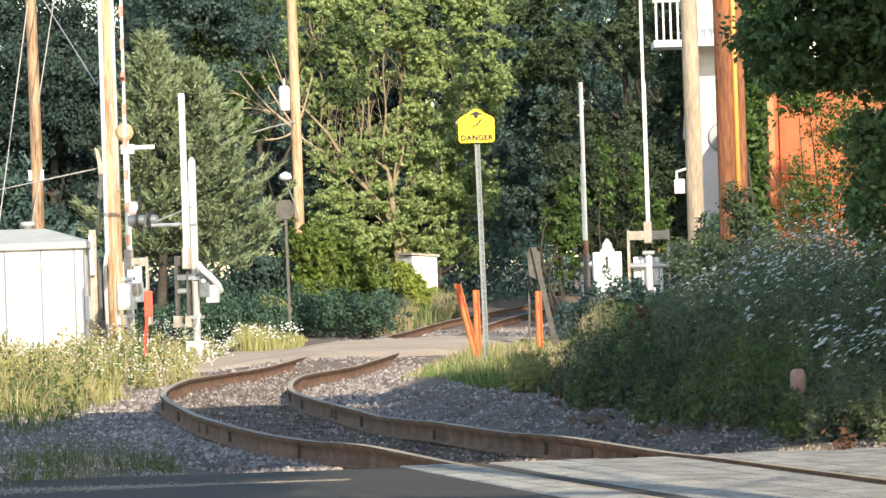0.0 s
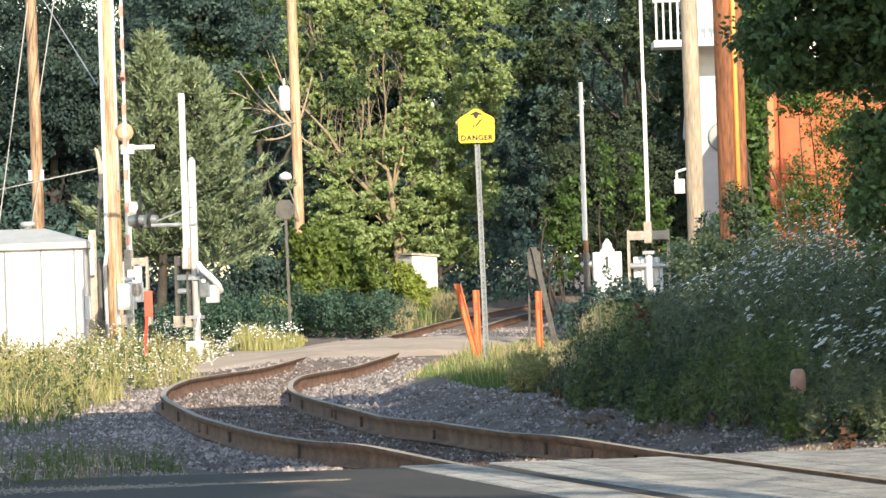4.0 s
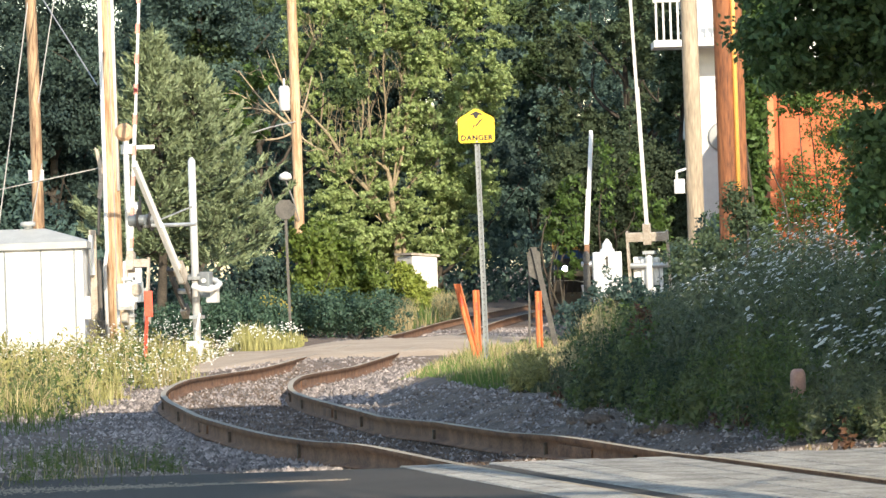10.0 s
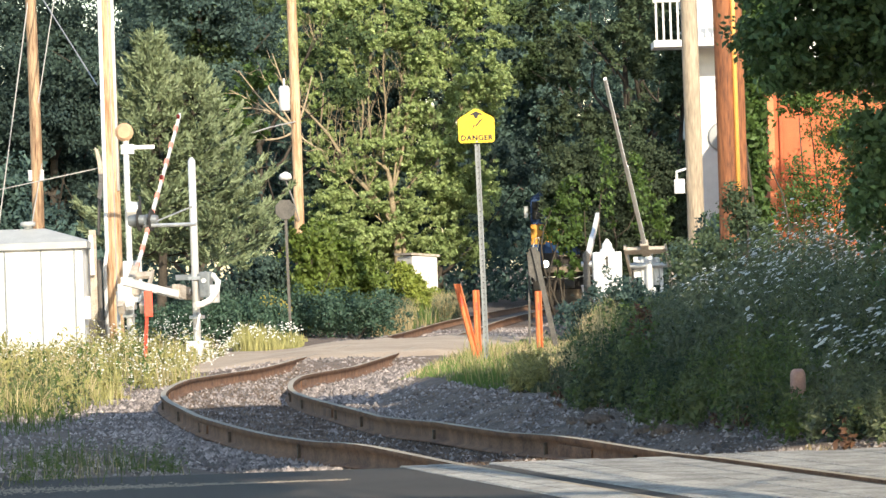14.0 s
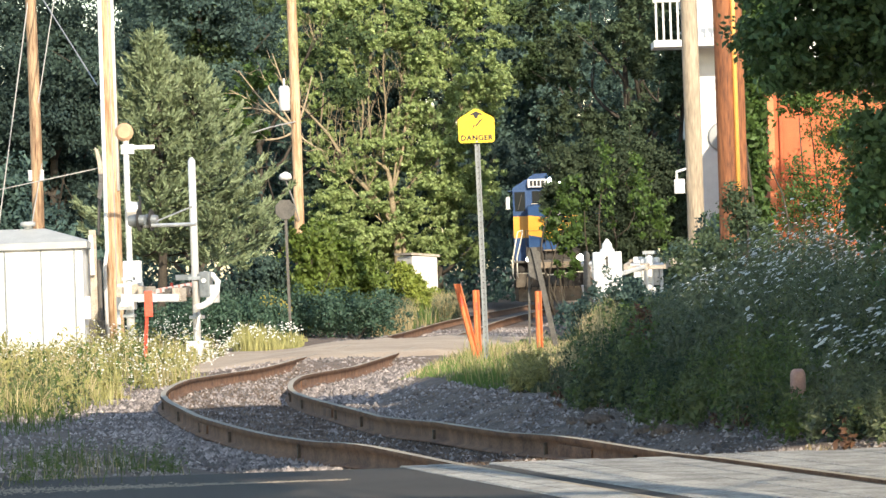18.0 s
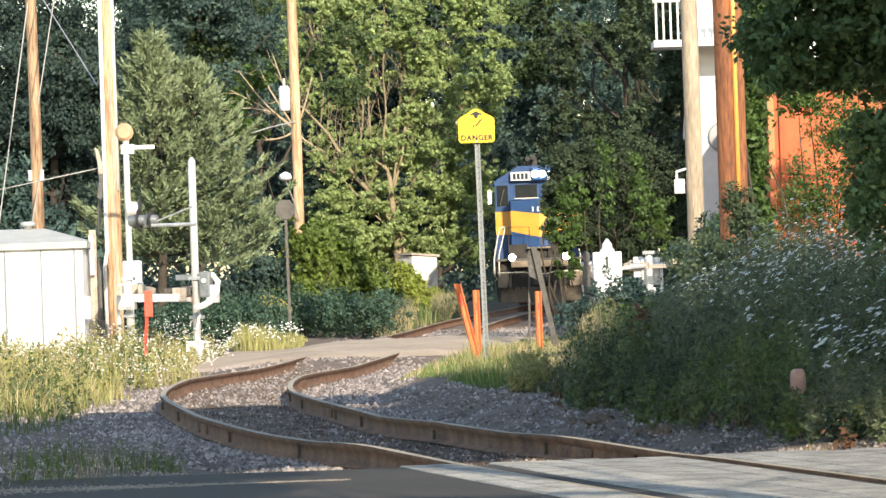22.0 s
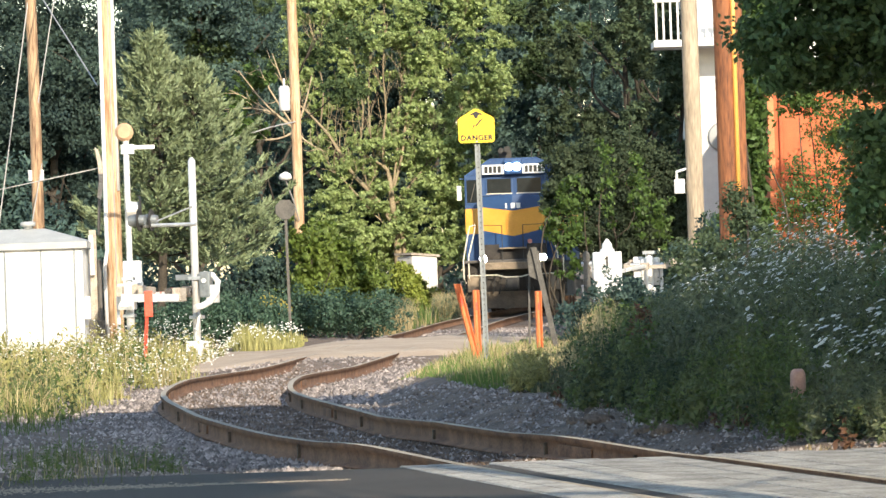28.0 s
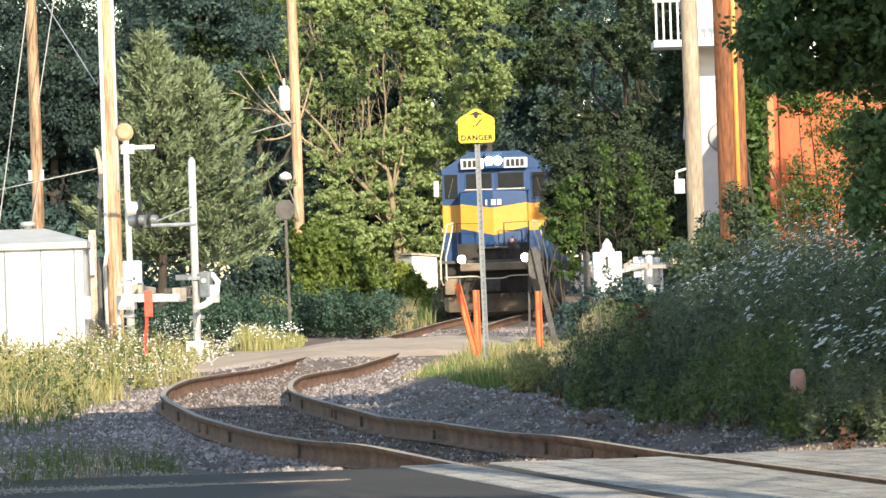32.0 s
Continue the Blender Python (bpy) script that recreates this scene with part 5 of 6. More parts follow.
while len(clumps) < 380:
    cx, hz = rs.uniform(-4.4, 4.4), rs.uniform(2.2, 13.2)
    wide = np.interp(hz, [2.2, 4.0, 7.0, 9.0, 13.0], [3.0, 3.3, 3.7, 4.2, 4.4]) if cx > 0 else np.interp(hz, [2.2, 4.0, 7.0, 9.0, 13.0], [2.6, 3.3, 3.9, 4.1, 4.3])
    chance = 0.95 if cx > 0.9 else (0.8 if hz > 10 else (0.75 if hz < 4.8 else 0.58))
    if abs(cx) < wide and rs.uniform() < chance:
        k = rs.uniform(0.32, 0.72)
        clumps.append((cx, rs.uniform(-0.5, 1.9) if chance < 0.6 else rs.uniform(-0.9, 1.6), hz, k, k * rs.uniform(0.8, 1.1), k * rs.uniform(0.6, 0.95)))
crown("crown", clumps, 142000, 0.084, M["leaf_yellow"], t, shell=0.1, rough=0.8, per=20)


def spruce(x, y, z, h, r, label):
    """Branches rise from a drooping middle to upturned tips, each lined with stiff sprigs of needles."""
    t = thing("spruce_tree", x, y, z, label, "tree")
    bm = bmesh.new()
    limb(bm, (0, 0, -0.1), (0.05, 0, h), 0.14, 0.012, 0.01, 8)
    k, a = 0.30, 0.0
    cent, outs = [], []
    up = np.array([0, 0, 1.0])
    while k < 0.985:
        L = r * (1 - k) ** 1.02 * rs.uniform(0.5, 1.18) + 0.10
        a += 2.4 + rs.uniform(-0.35, 0.35)
        d = np.array([math.cos(a), math.sin(a), 0.0])
        side = np.cross(d, up)
        p0 = np.array([0, 0, k * h])
        lift = 0.50 * k - 0.14
        q = lambda u: p0 + d * (L * u)[:, None] + up * (L * (lift * u - 0.28 * u * (1 - u) + 0.16 * u ** 3))[:, None]
        tube(bm, q(np.linspace(0, 1, 5)), [0.026, 0.02, 0.014, 0.009, 0.004], 5)
        m = int(7 + 11 * L)
        u = rs.uniform(0.12, 1.0, m) ** 0.8
        wob = rs.uniform(-1, 1, m) * 0.30 * L * (1.1 - u)
        tuft = q(u) + side * wob[:, None] - up * (np.abs(wob) * 0.25)[:, None]
        way = d * (0.55 + 0.3 * u)[:, None] + side * (np.sign(wob) * (1.0 - 0.6 * u))[:, None] + up * (0.42 + 0.5 * u * k + 0.35 * u)[:, None] + rs.normal(size=(m, 3)) * 0.2
        way /= np.linalg.norm(way, axis=1)[:, None]
        j = np.repeat(np.arange(m), 20)
        s = rs.uniform(0, 1, len(j))
        cent.append(tuft[j] + way[j] * (s * 0.36)[:, None] + rs.normal(size=(len(j), 3)) * (0.034 - 0.026 * s)[:, None])
        outs.append(way[j] + rs.normal(size=(len(j), 3)) * 0.36)
        k += 0.0078 + 0.003 * (1 - k)
    part("trunk", bm, M["bark"], t, "", True)
    c, o = np.concatenate(cent), np.concatenate(outs)
    nn = len(c)
    o = o / np.linalg.norm(o, axis=1)[:, None]
    v = np.cross(o, rs.normal(size=(nn, 3)))
    v /= np.linalg.norm(v, axis=1)[:, None]
    s = rs.uniform(0.07, 0.15, (nn, 1))
    verts = np.stack([c - o * s * 0.3, c + v * s * 0.2, c + o * s, c - v * s * 0.2], 1).reshape(-1, 3)
    raw("needles", verts, np.arange(4 * nn).reshape(nn, 4), M["needle"], t, "blue-green needle sprays")
    return t


spruce(-6.66, 92.0, -0.15, 7.15, 2.75, "tall blue-green spruce tree with upturned branch tips")
spruce(-5.80, 92.8, -0.15, 6.5, 4.1, "broad blue-green spruce growing into its taller neighbour")


def shrub(name, x, y, z, blobs, n, size, leaf, label, category="shrub", hang=0.0, shell=0.3, stems=5):
    t = thing(name, x, y, z, label, category)
    bm = bmesh.new()
    for i in range(stems):
        b = blobs[i % len(blobs)]
        limb(bm, (b[0] * 0.3 + rs.normal() * 0.1, b[1] * 0.3, -0.1), (b[0] + rs.normal() * 0.2, b[1], b[2]), 0.035, 0.01, 0.08)
    part("stem", bm, M["bark"], t, "", True)
    crown("foliage", blobs, n, size, M[leaf], t, shell=shell, hang=hang)
    return t


# understorey left of the track
shrub("shrub", -2.6, 104, -0.1, [(-1.6, 0, 1.0, 1.0, 0.8, 1.0), (-0.3, 0, 1.3, 0.9, 0.8, 1.2), (0.5, 0, 1.0, 0.6, 0.7, 0.9), (-0.9, 0.2, 2.0, 0.7, 0.6, 0.8)], 19000, 0.08, "leaf_vine", "sunlit green shrubs and saplings at the wood's edge")
shrub("vine", -3.55, 99.2, -0.1, [(0.1, -0.2, 1.0, 0.35, 0.3, 0.9), (0.55, 0, 1.8, 0.25, 0.25, 0.7), (0, 0, 2.2, 0.28, 0.28, 0.5)], 4200, 0.085, "leaf_vine", "bright green climbing vine round a wooden pole", hang=0.6)
# darkened leaf colour carries the shade under the spruce
shrub("shrub", -6.5, 100, -0.1, [(-2.0, 0, 0.9, 1.2, 0.8, 1.0), (0.2, 0, 0.9, 1.2, 0.8, 0.9), (1.9, 0, 1.2, 0.8, 0.8, 1.2)], 13000, 0.08, "leaf_dark_haze", "dark undergrowth in the shade below the spruce")
shrub("shrub", -1.9, 92, -0.1, [(-2.0, 0, 0.5, 1.1, 0.9, 0.6), (-0.8, 0, 0.5, 0.9, 0.9, 0.55), (0.2, 0.5, 0.45, 0.7, 0.9, 0.55), (-3.2, 0, 0.45, 0.9, 0.9, 0.5)], 26000, 0.042, "teal_weed", "low dark blue-green weedy bushes beside the rails")
shrub("shrub", -5.5, 88.5, -0.14, [(-0.9, 0, 0.4, 0.7, 0.6, 0.5), (0.0, 0, 0.5, 0.7, 0.6, 0.6), (0.8, 0, 0.45, 0.7, 0.6, 0.55), (1.5, 0, 0.4, 0.6, 0.6, 0.5)], 15000, 0.042, "teal_weed", "dark blue-green weeds behind the crossing gates")
shrub("shrub", -0.95, 126, -0.1, [(-0.42, 0.4, 1.35, 0.30, 0.4, 0.36), (-0.2, 0, 1.1, 0.36, 0.5, 0.4), (0.07, 0, 0.80, 0.42, 0.5, 0.42), (0.40, -0.3, 0.48, 0.40, 0.5, 0.36), (0.72, -0.6, 0.2, 0.34, 0.5, 0.28)], 13000, 0.06, "leaf_bright", "bright yellow-green vines tumbling down before a white bunker", hang=0.3)
shrub("shrub", -1.75, 127, -0.1, [(0, 0, 0.6, 0.5, 0.5, 0.6), (-0.7, 0, 0.8, 0.5, 0.5, 0.7)], 5000, 0.07, "leaf_vine", "green weedy bush beside brighter vines", hang=0.2)
shrub("thicket", -11.2, 113, -0.1, [(-2.6, 0, 1.6, 1.8, 0.8, 1.8), (-0.4, 0.5, 1.8, 1.6, 0.8, 2.0), (1.6, 0, 1.4, 1.5, 0.8, 1.6), (-1.6, 0.6, 3.8, 1.6, 0.8, 1.6)], 15000, 0.12, "leaf_dark_haze", "dark tangled thicket under the wood's first trees", "thicket")
tree("tree", -6.3, 127, -0.1, 13.5, 2.6, 26000, "leaf_edge", 0.10, "sunlit green broadleaf tree at the wood's edge", base=0.3, limbs=7, trunk_r=0.16, shell=0.35, blobs=[(rs.uniform(-2.6, 3.6), rs.uniform(-0.6, 0.8), rs.uniform(7.2, 13.0), rs.uniform(0.5, 1.0), 0.7, rs.uniform(0.35, 0.7)) for _ in range(26)])
tree("tree", 8.4, 172, -0.5, 14.5, 2.6, 16000, "leaf_edge", 0.13, "green tree rising beyond the line, half in shade", base=0.3, limbs=7, trunk_r=0.18, shell=0.35, blobs=[(rs.uniform(-6.2, -2.2), rs.uniform(-0.6, 0.8), rs.uniform(9.6, 14.0), rs.uniform(0.5, 1.0), 0.7, rs.uniform(0.4, 0.8)) for _ in range(18)])
# bare boughs reaching out behind the pole with the transformer
t = thing("bare_tree", -3.72, 103.0, -0.1, "bare pale branches fanning out behind a wooden pole", "tree")
bm = bmesh.new()
limb(bm, (0, 0, 0), (0, 0, 5.3), 0.09, 0.06, 0.01)
for p in [(-1.45, 0, 6.8), (-1.85, 0.2, 5.8), (-0.55, -0.1, 7.2), (-1.25, 0.1, 5.0), (-1.7, 0, 6.3), (-0.95, 0.2, 7.0), (0.75, 0.1, 4.6), (0.45, 0, 6.6)]:
    pts = limb(bm, (0, 0, 5.2), p, 0.035, 0.01, 0.06)
    for q in pts[2:6]:
        limb(bm, q, q + Vector((rs.uniform(-0.55, 0.1), rs.normal() * 0.2, rs.uniform(-0.15, 0.5))), 0.012, 0.004, 0.1, 3)
part("limb", bm, M["bark_pale"], t, "bare pale branch", True)
crown("foliage", [(-1.5, 0.3, 5.9, 0.6, 0.4, 0.5), (-1.0, 0.3, 6.6, 0.6, 0.4, 0.5), (-1.2, 0.3, 5.2, 0.6, 0.4, 0.4)], 2600, 0.07, M["leaf_mid"], t, shell=0.1)
# right of the track: overhanging tree, hanging vines
for x, y, h, sp, leaf in [(6.4, 142, 14.5, 2.9, "leaf_olive"), (9.6, 139, 14.0, 3.4, "leaf_olive"), (7.6, 152, 15.5, 3.6, "leaf_dark_haze")]:
    strands = [(rs.uniform(-1, 1) * sp, rs.uniform(-1, 0.6), rs.uniform(1.0, 13.5), rs.uniform(0.25, 0.6), rs.uniform(0.3, 0.6), rs.uniform(0.5, 1.3)) for _ in range(64)]
    tree("tree", x, y, 0.2, h, sp, 40000, leaf, 0.11, "tall dark broadleaf tree shading the line, its boughs hanging", base=0.08, limbs=8, trunk_r=0.2, blobs=strands, shell=0.3)
tree("tree", 4.5, 107, 0.2, 5.6, 1.6, 56000, "leaf_olive", 0.068, "low dark tree with boughs hanging by the line", base=0.2, limbs=7, trunk_r=0.12, shell=0.15,
     blobs=[(-1.45, 0, 2.8, 0.40, 0.6, 0.7), (-1.05, 0, 3.7, 0.55, 0.7, 0.7), (-0.4, 0, 3.5, 0.8, 0.8, 1.1), (0.4, 0, 3.4, 0.9, 0.8, 1.3), (1.2, 0, 3.0, 0.9, 0.8, 1.3), (-0.6, 0, 2.0, 0.6, 0.6, 0.6), (0.5, 0, 1.4, 0.9, 0.7, 0.8), (1.9, 0, 2.0, 0.7, 0.7, 1.2)])
tree("tree", 7.0, 112, 0.2, 8.5, 1.3, 16000, "leaf_olive", 0.10, "dark vine-hung tree beside the white house", base=0.1, limbs=7, trunk_r=0.14)
shrub("vine", 4.5, 99, 0.1, [(-1.15, -0.4, 2.6, 0.3, 0.4, 1.0), (-0.35, -0.5, 3.4, 0.25, 0.4, 1.3), (0.45, -0.5, 3.0, 0.25, 0.4, 1.3), (0.95, -0.4, 2.4, 0.35, 0.4, 1.0)], 2200, 0.075, "leaf_mid", "hanging sunlit vines on dark trees", hang=0.9, shell=0.2, stems=2)
shrub("shrub", 3.1, 62.0, 0.05, [(-0.95, 0, 0.35, 0.4, 0.4, 0.42), (-0.6, 0, 0.5, 0.35, 0.4, 0.62), (-0.25, 0, 0.5, 0.4, 0.4, 0.6), (0.3, 0, 0.42, 0.5, 0.4, 0.55), (0.9, 0, 0.48, 0.5, 0.4, 0.6)], 10000, 0.05, "leaf_dark_haze", "dark low weeds before the white cabinet")
shrub("vine", 2.95, 106, 0.1, [(0, 0, 2.3, 0.35, 0.5, 0.5), (0.5, 0, 1.6, 0.5, 0.5, 0.8), (0.35, 0, 3.1, 0.4, 0.5, 0.6)], 1500, 0.08, "leaf_mid", "yellowing leaves hanging beside the line", hang=0.5, shell=0.1)
shrub("shrub", 6.35, 76, 0.2, [(-0.35, 0, 3.4, 0.26, 0.5, 1.5), (-0.2, 0, 5.6, 0.36, 0.5, 1.8), (-0.9, 0, 1.2, 0.7, 0.6, 0.7), (-0.45, 0, 1.9, 0.4, 0.5, 0.8)], 12000, 0.085, "leaf_mid", "leafy sapling growing up beside brown poles", hang=0.3)
shrub("shrub", 4.6, 72, 0.1, [(-0.2, 0, 1.0, 0.5, 0.5, 0.7), (0.4, 0, 1.1, 0.5, 0.5, 0.8), (-1.0, 0, 0.6, 0.5, 0.5, 0.5)], 8000, 0.07, "leaf_dark_haze", "dark shrub round the foot of wooden poles")
shrub("shrub", 4.25, 60, 0.1, [(-0.55, 0, 1.1, 0.35, 0.4, 0.55), (-0.1, 0, 1.25, 0.4, 0.4, 0.6), (0.3, 0.1, 1.7, 0.3, 0.4, 0.55), (0.55, 0, 1.2, 0.4, 0.4, 0.6), (0.2, 0, 2.2, 0.16, 0.2, 0.3)], 9000, 0.042, "leaf_olive", "dark leafy bush before the brown poles", shell=0.05)
# near overhanging tree on the right
NEAR = 0.766
boughs = [(-2.7, 0, 4.5, 0.75, 1.0, 0.45), (-1.9, 0, 4.3, 0.9, 1.0, 0.75), (-1.3, 0, 3.7, 0.8, 1.0, 0.8), (-2.1, 0, 3.75, 0.8, 1.0, 0.28), (-1.2, 0, 2.6, 0.55, 1.0, 0.9), (-1.75, 0, 2.3, 0.45, 0.8, 1.2), (0.3, 0, 4.6, 1.8, 1.7, 1.5), (-0.3, 0, 2.6, 0.9, 1.4, 1.2), (-2.5, 0, 5.3, 0.8, 1.0, 0.6), (-3.0, 0, 3.75, 0.5, 0.8, 0.4), (-2.6, 0, 3.35, 0.6, 0.8, 0.25)]
tree("tree", 5.36, 36, 0.2, 6.2, 2.2, 70000, "leaf_shade", 0.046, "low dark tree hanging over the flowering bank", base=0.2, limbs=8, blobs=[(q[0] * NEAR, q[1] * NEAR, 1.13 + (q[2] - 1.13) * NEAR, q[3] * NEAR, q[4] * NEAR, q[5] * NEAR) for q in boughs], trunk_r=0.11, shell=0.1)
shrub("sapling", 9.4, 96.5, 0.3, [(-0.3, 0, 2.3, 1.2, 0.5, 1.3), (0.6, 0, 4.0, 1.0, 0.5, 1.2), (-0.5, 0, 4.9, 0.8, 0.5, 0.5), (0.9, 0, 2.0, 0.8, 0.5, 1.2)], 17000, 0.05, "leaf_mid", "thin leafy saplings before the brick wall", "sapling", shell=0.05, stems=7)
# unseen trees added beside the camera to shade the near track and the bank
for x, y, h, sp, reach in [(4.0, 13.0, 9.5, 2.0, -1.9), (6.5, 20.2, 10.0, 3.2, -3.5), (8.1, 19.2, 10.0, 2.6, -0.4), (9.7, 19.7, 9.5, 2.6, -3.2), (5.8, 24.2, 9.5, 3.2, -1.8), (-4.2, 20.2, 10.0, 3.2, 2.8), (6.9, 28.7, 9.0, 2.9, 0.0), (8.7, 20.7, 10.5, 3.2, 0.0), (9.3, 34.7, 8.5, 2.4, 0.0), (9.8, 41.2, 9.0, 2.7, 0.0), (11.9, 31.7, 10.0, 3.0, 0.0)]:
    tree("tree", x, y, 0.1, h, sp, 24000, "leaf_dark_haze", 0.46, "unseen broadleaf tree added to shade the near track", base=0.45, limbs=6, reach=reach)


# ---- weeds, grass, flowers ----
rs.seed(41)


def blades(name, x, y, h, mat, label, category, width=0.02, lean=0.35, z=None):
    n = len(x)
    z = lie(x, y) if z is None else z
    a = rs.uniform(0, 6.28, n)
    l = h * rs.uniform(0.0, lean, n)
    dx, dy = np.cos(a) * l, np.sin(a) * l * 0.6
    b = rs.uniform(-0.6, 0.6, n)
    wx, wy = np.cos(b) * width * 0.5, np.sin(b) * width * 0.5
    base = np.stack([x, y, z - 0.03], -1)
    side = np.stack([wx, wy, np.zeros(n)], -1)
    mid = base + np.stack([dx * 0.35, dy * 0.35, h * 0.6], -1)
    tip = base + np.stack([dx, dy, h], -1)
    v = np.stack([base - side, base + side, mid + side * 0.8, tip, mid - side * 0.8], 1).reshape(-1, 3)
    i = 5 * np.arange(n)[:, None]
    f4 = i + np.array([[0, 1, 2, 4]])
    f3 = i + np.array([[4, 2, 3]])
    me = bpy.data.meshes.new(name)
    me.vertices.add(len(v))
    me.vertices.foreach_set("co", v.astype(np.float32).ravel())
    loops = np.concatenate([f4.ravel(), f3.ravel()]).astype(np.int32)
    me.loops.add(len(loops))
    me.loops.foreach_set("vertex_index", loops)
    me.polygons.add(2 * n)
    me.polygons.foreach_set("loop_start", np.concatenate([np.arange(0, 4 * n, 4), 4 * n + np.arange(0, 3 * n, 3)]).astype(np.int32))
    me.update(calc_edges=True)
    me.materials.append(mat)
    return tagged(new(name, me), label, category, kind="stuff")


def umbels(name, x, y, top, size, mat, label, category, tilt=(-0.42, -0.06, 0.85)):
    """Flat, slightly domed flower heads, each a ragged disc of nine points."""
    n, k = len(x), 9
    c = np.stack([x, y, top], -1)
    nrm = np.array(tilt) + rs.normal(size=(n, 3)) * 0.17
    nrm /= np.linalg.norm(nrm, axis=1)[:, None]
    u = np.cross(nrm, [0.0, 1.0, 0.0])
    u /= np.linalg.norm(u, axis=1)[:, None]
    w = np.cross(nrm, u)
    a = np.arange(k) * 2 * math.pi / k
    r = size[:, None] * 0.5 * rs.uniform(0.7, 1.15, (n, k))
    rim = c[:, None] + (np.cos(a)[None] * r)[..., None] * u[:, None] + (np.sin(a)[None] * r)[..., None] * w[:, None]
    v = np.concatenate([rim, (c + nrm * size[:, None] * 0.16)[:, None]], 1).reshape(-1, 3)
    b = (k + 1) * np.arange(n)[:, None]
    f = np.concatenate([np.concatenate([b + i, b + (i + 1) % k, b + k], 1) for i in range(k)])
    return tagged(raw(name, v, f, mat), label, category, kind="stuff")


def plants(name, x, y, h, size, mat, label, category="weeds", per=60, wide=0.22, long=2.4, kind="stuff"):
    """Leafy stalks: each plant carries leaves up its height, spreading out and drooping."""
    n = len(x)
    q = np.repeat(np.arange(n), per)
    u = rs.uniform(0.05, 1, len(q)) ** 0.75
    lean_x, lean_y = rs.normal(0, 0.13, n), rs.normal(0, 0.10, n)
    a = rs.uniform(0, 6.28, len(q))
    r = wide * h[q] * (0.25 + 0.9 * np.sin(math.pi * np.clip(u, 0, 0.92))) * rs.uniform(0.1, 1, len(q))
    c = np.stack([x[q] + lean_x[q] * h[q] * u ** 2 + np.cos(a) * r, y[q] + lean_y[q] * h[q] * u ** 2 + np.sin(a) * r, lie(x, y)[q] + h[q] * u - 0.25 * r], -1)
    out = np.stack([np.cos(a) * 0.5, np.sin(a) * 0.5 - 0.2, np.full(len(q), 0.55)], -1)
    v, f = leaf_mesh(c, size[q][:, None] * (1.15 - 0.5 * u)[:, None], out, long=long)
    return tagged(raw(name, v, f, M[mat]), label, category, kind=kind)


def area(n, x0, x1, y0, y1, edge=None):
    x, y = rs.uniform(x0, x1, n), rs.uniform(y0, y1, n)
    if edge is not None:
        k = edge(x, y)
        x, y = x[k], y[k]
    return x, y


off = lambda x, y: x - line_x(y)
patch = lambda x, y, f=0.8: np.sin(x * 2.1 * f + 1.3 * np.sin(y * 0.9 * f)) + np.cos(y * 0.7 * f + x * 1.3)
# left verge: long pale grass with white daisies
verge = lambda x, y: (off(x, y) < -1.75 - 0.25 * patch(x, y)) & ~((y > 62.5 + 0.8 * x + 2.2) & (x > -4.3))
tall = lambda x, y: np.clip(0.30 + 0.10 * patch(x, y, 0.9) + 0.07 * patch(y, x, 2.3), 0.08, 0.6)
x, y = area(6500, -9.5, -3.4, 44, 76, lambda x, y: verge(x, y) & (patch(x, y, 1.7) > -1.1))
blades("verge_grass", x, y, tall(x, y) * rs.uniform(0.6, 1.3, len(x)), M["grass"], "long sunlit yellow-green grass on the verge", "grass", 0.016, 0.6)
x, y = area(6500, -9.5, -3.4, 44, 78, lambda x, y: verge(x, y) & (patch(x, y, 1.1) < 0.9))
blades("dry_grass", x, y, tall(x, y) * rs.uniform(0.6, 1.5, len(x)), M["straw"], "dry straw-coloured grass on the verge", "grass", 0.010, 0.6)
x, y = area(11000, -9.5, -3.6, 44, 80, lambda x, y: (off(x, y) < -1.9) & ~((y > 62.5 + 0.8 * x + 2.2) & (x > -4.3)))
v, f = leaf_mesh(np.stack([x, y, lie(x, y) + rs.uniform(0.02, 0.9, len(x)) * tall(x, y)], -1), 0.03, np.array([[0, -0.3, 0.7]]), long=3.0)
tagged(raw("verge_weeds", v, f, M["weed"]), "leafy green weeds among the verge grass", "weeds", kind="stuff")
x, y = area(700, -9.5, -3.8, 50, 78, lambda x, y: verge(x, y) & (patch(x, y, 1.3) > -0.6))
plants("verge_weeds", x, y, tall(x, y) * rs.uniform(0.8, 1.7, len(x)), rs.uniform(0.025, 0.05, len(x)), "grass", "pale leafy weeds standing in the verge", per=34, long=3.2)
x, y = area(150, -9.5, -3.8, 50, 78, lambda x, y: verge(x, y) & (patch(x, y, 1.0) < 0.6))
plants("verge_weeds", x, y, tall(x, y) * rs.uniform(0.8, 1.8, len(x)), rs.uniform(0.025, 0.05, len(x)), "weed", "green leafy weeds standing in the verge", per=40, long=2.4)
x, y = area(20, -5.8, -4.15, 41, 50)
plants("verge_weeds", x, y, rs.uniform(0.25, 0.62, len(x)), rs.uniform(0.02, 0.035, len(x)), "weed_dark", "tall dark green weeds beside the gravel", per=60, long=3.0, wide=0.16)
x, y = area(8000, -9.0, -4.0, 54, 80, lambda x, y: patch(x, y, 0.6) + 0.7 * patch(y, x, 1.9) > 0.1)
umbels("daisies", x, y, lie(x, y) + rs.uniform(0.15, 0.72, len(x)) * (0.8 + 0.25 * patch(x, y, 1.6)), rs.uniform(0.012, 0.034, len(x)), M["petal"], "small white daisies flowering in the verge", "flowers", (-0.1, -0.6, 0.6))
x, y = area(3600, -4.6, -3.0, 79.2, 86, lambda x, y: patch(x, y, 1.5) > -0.8)
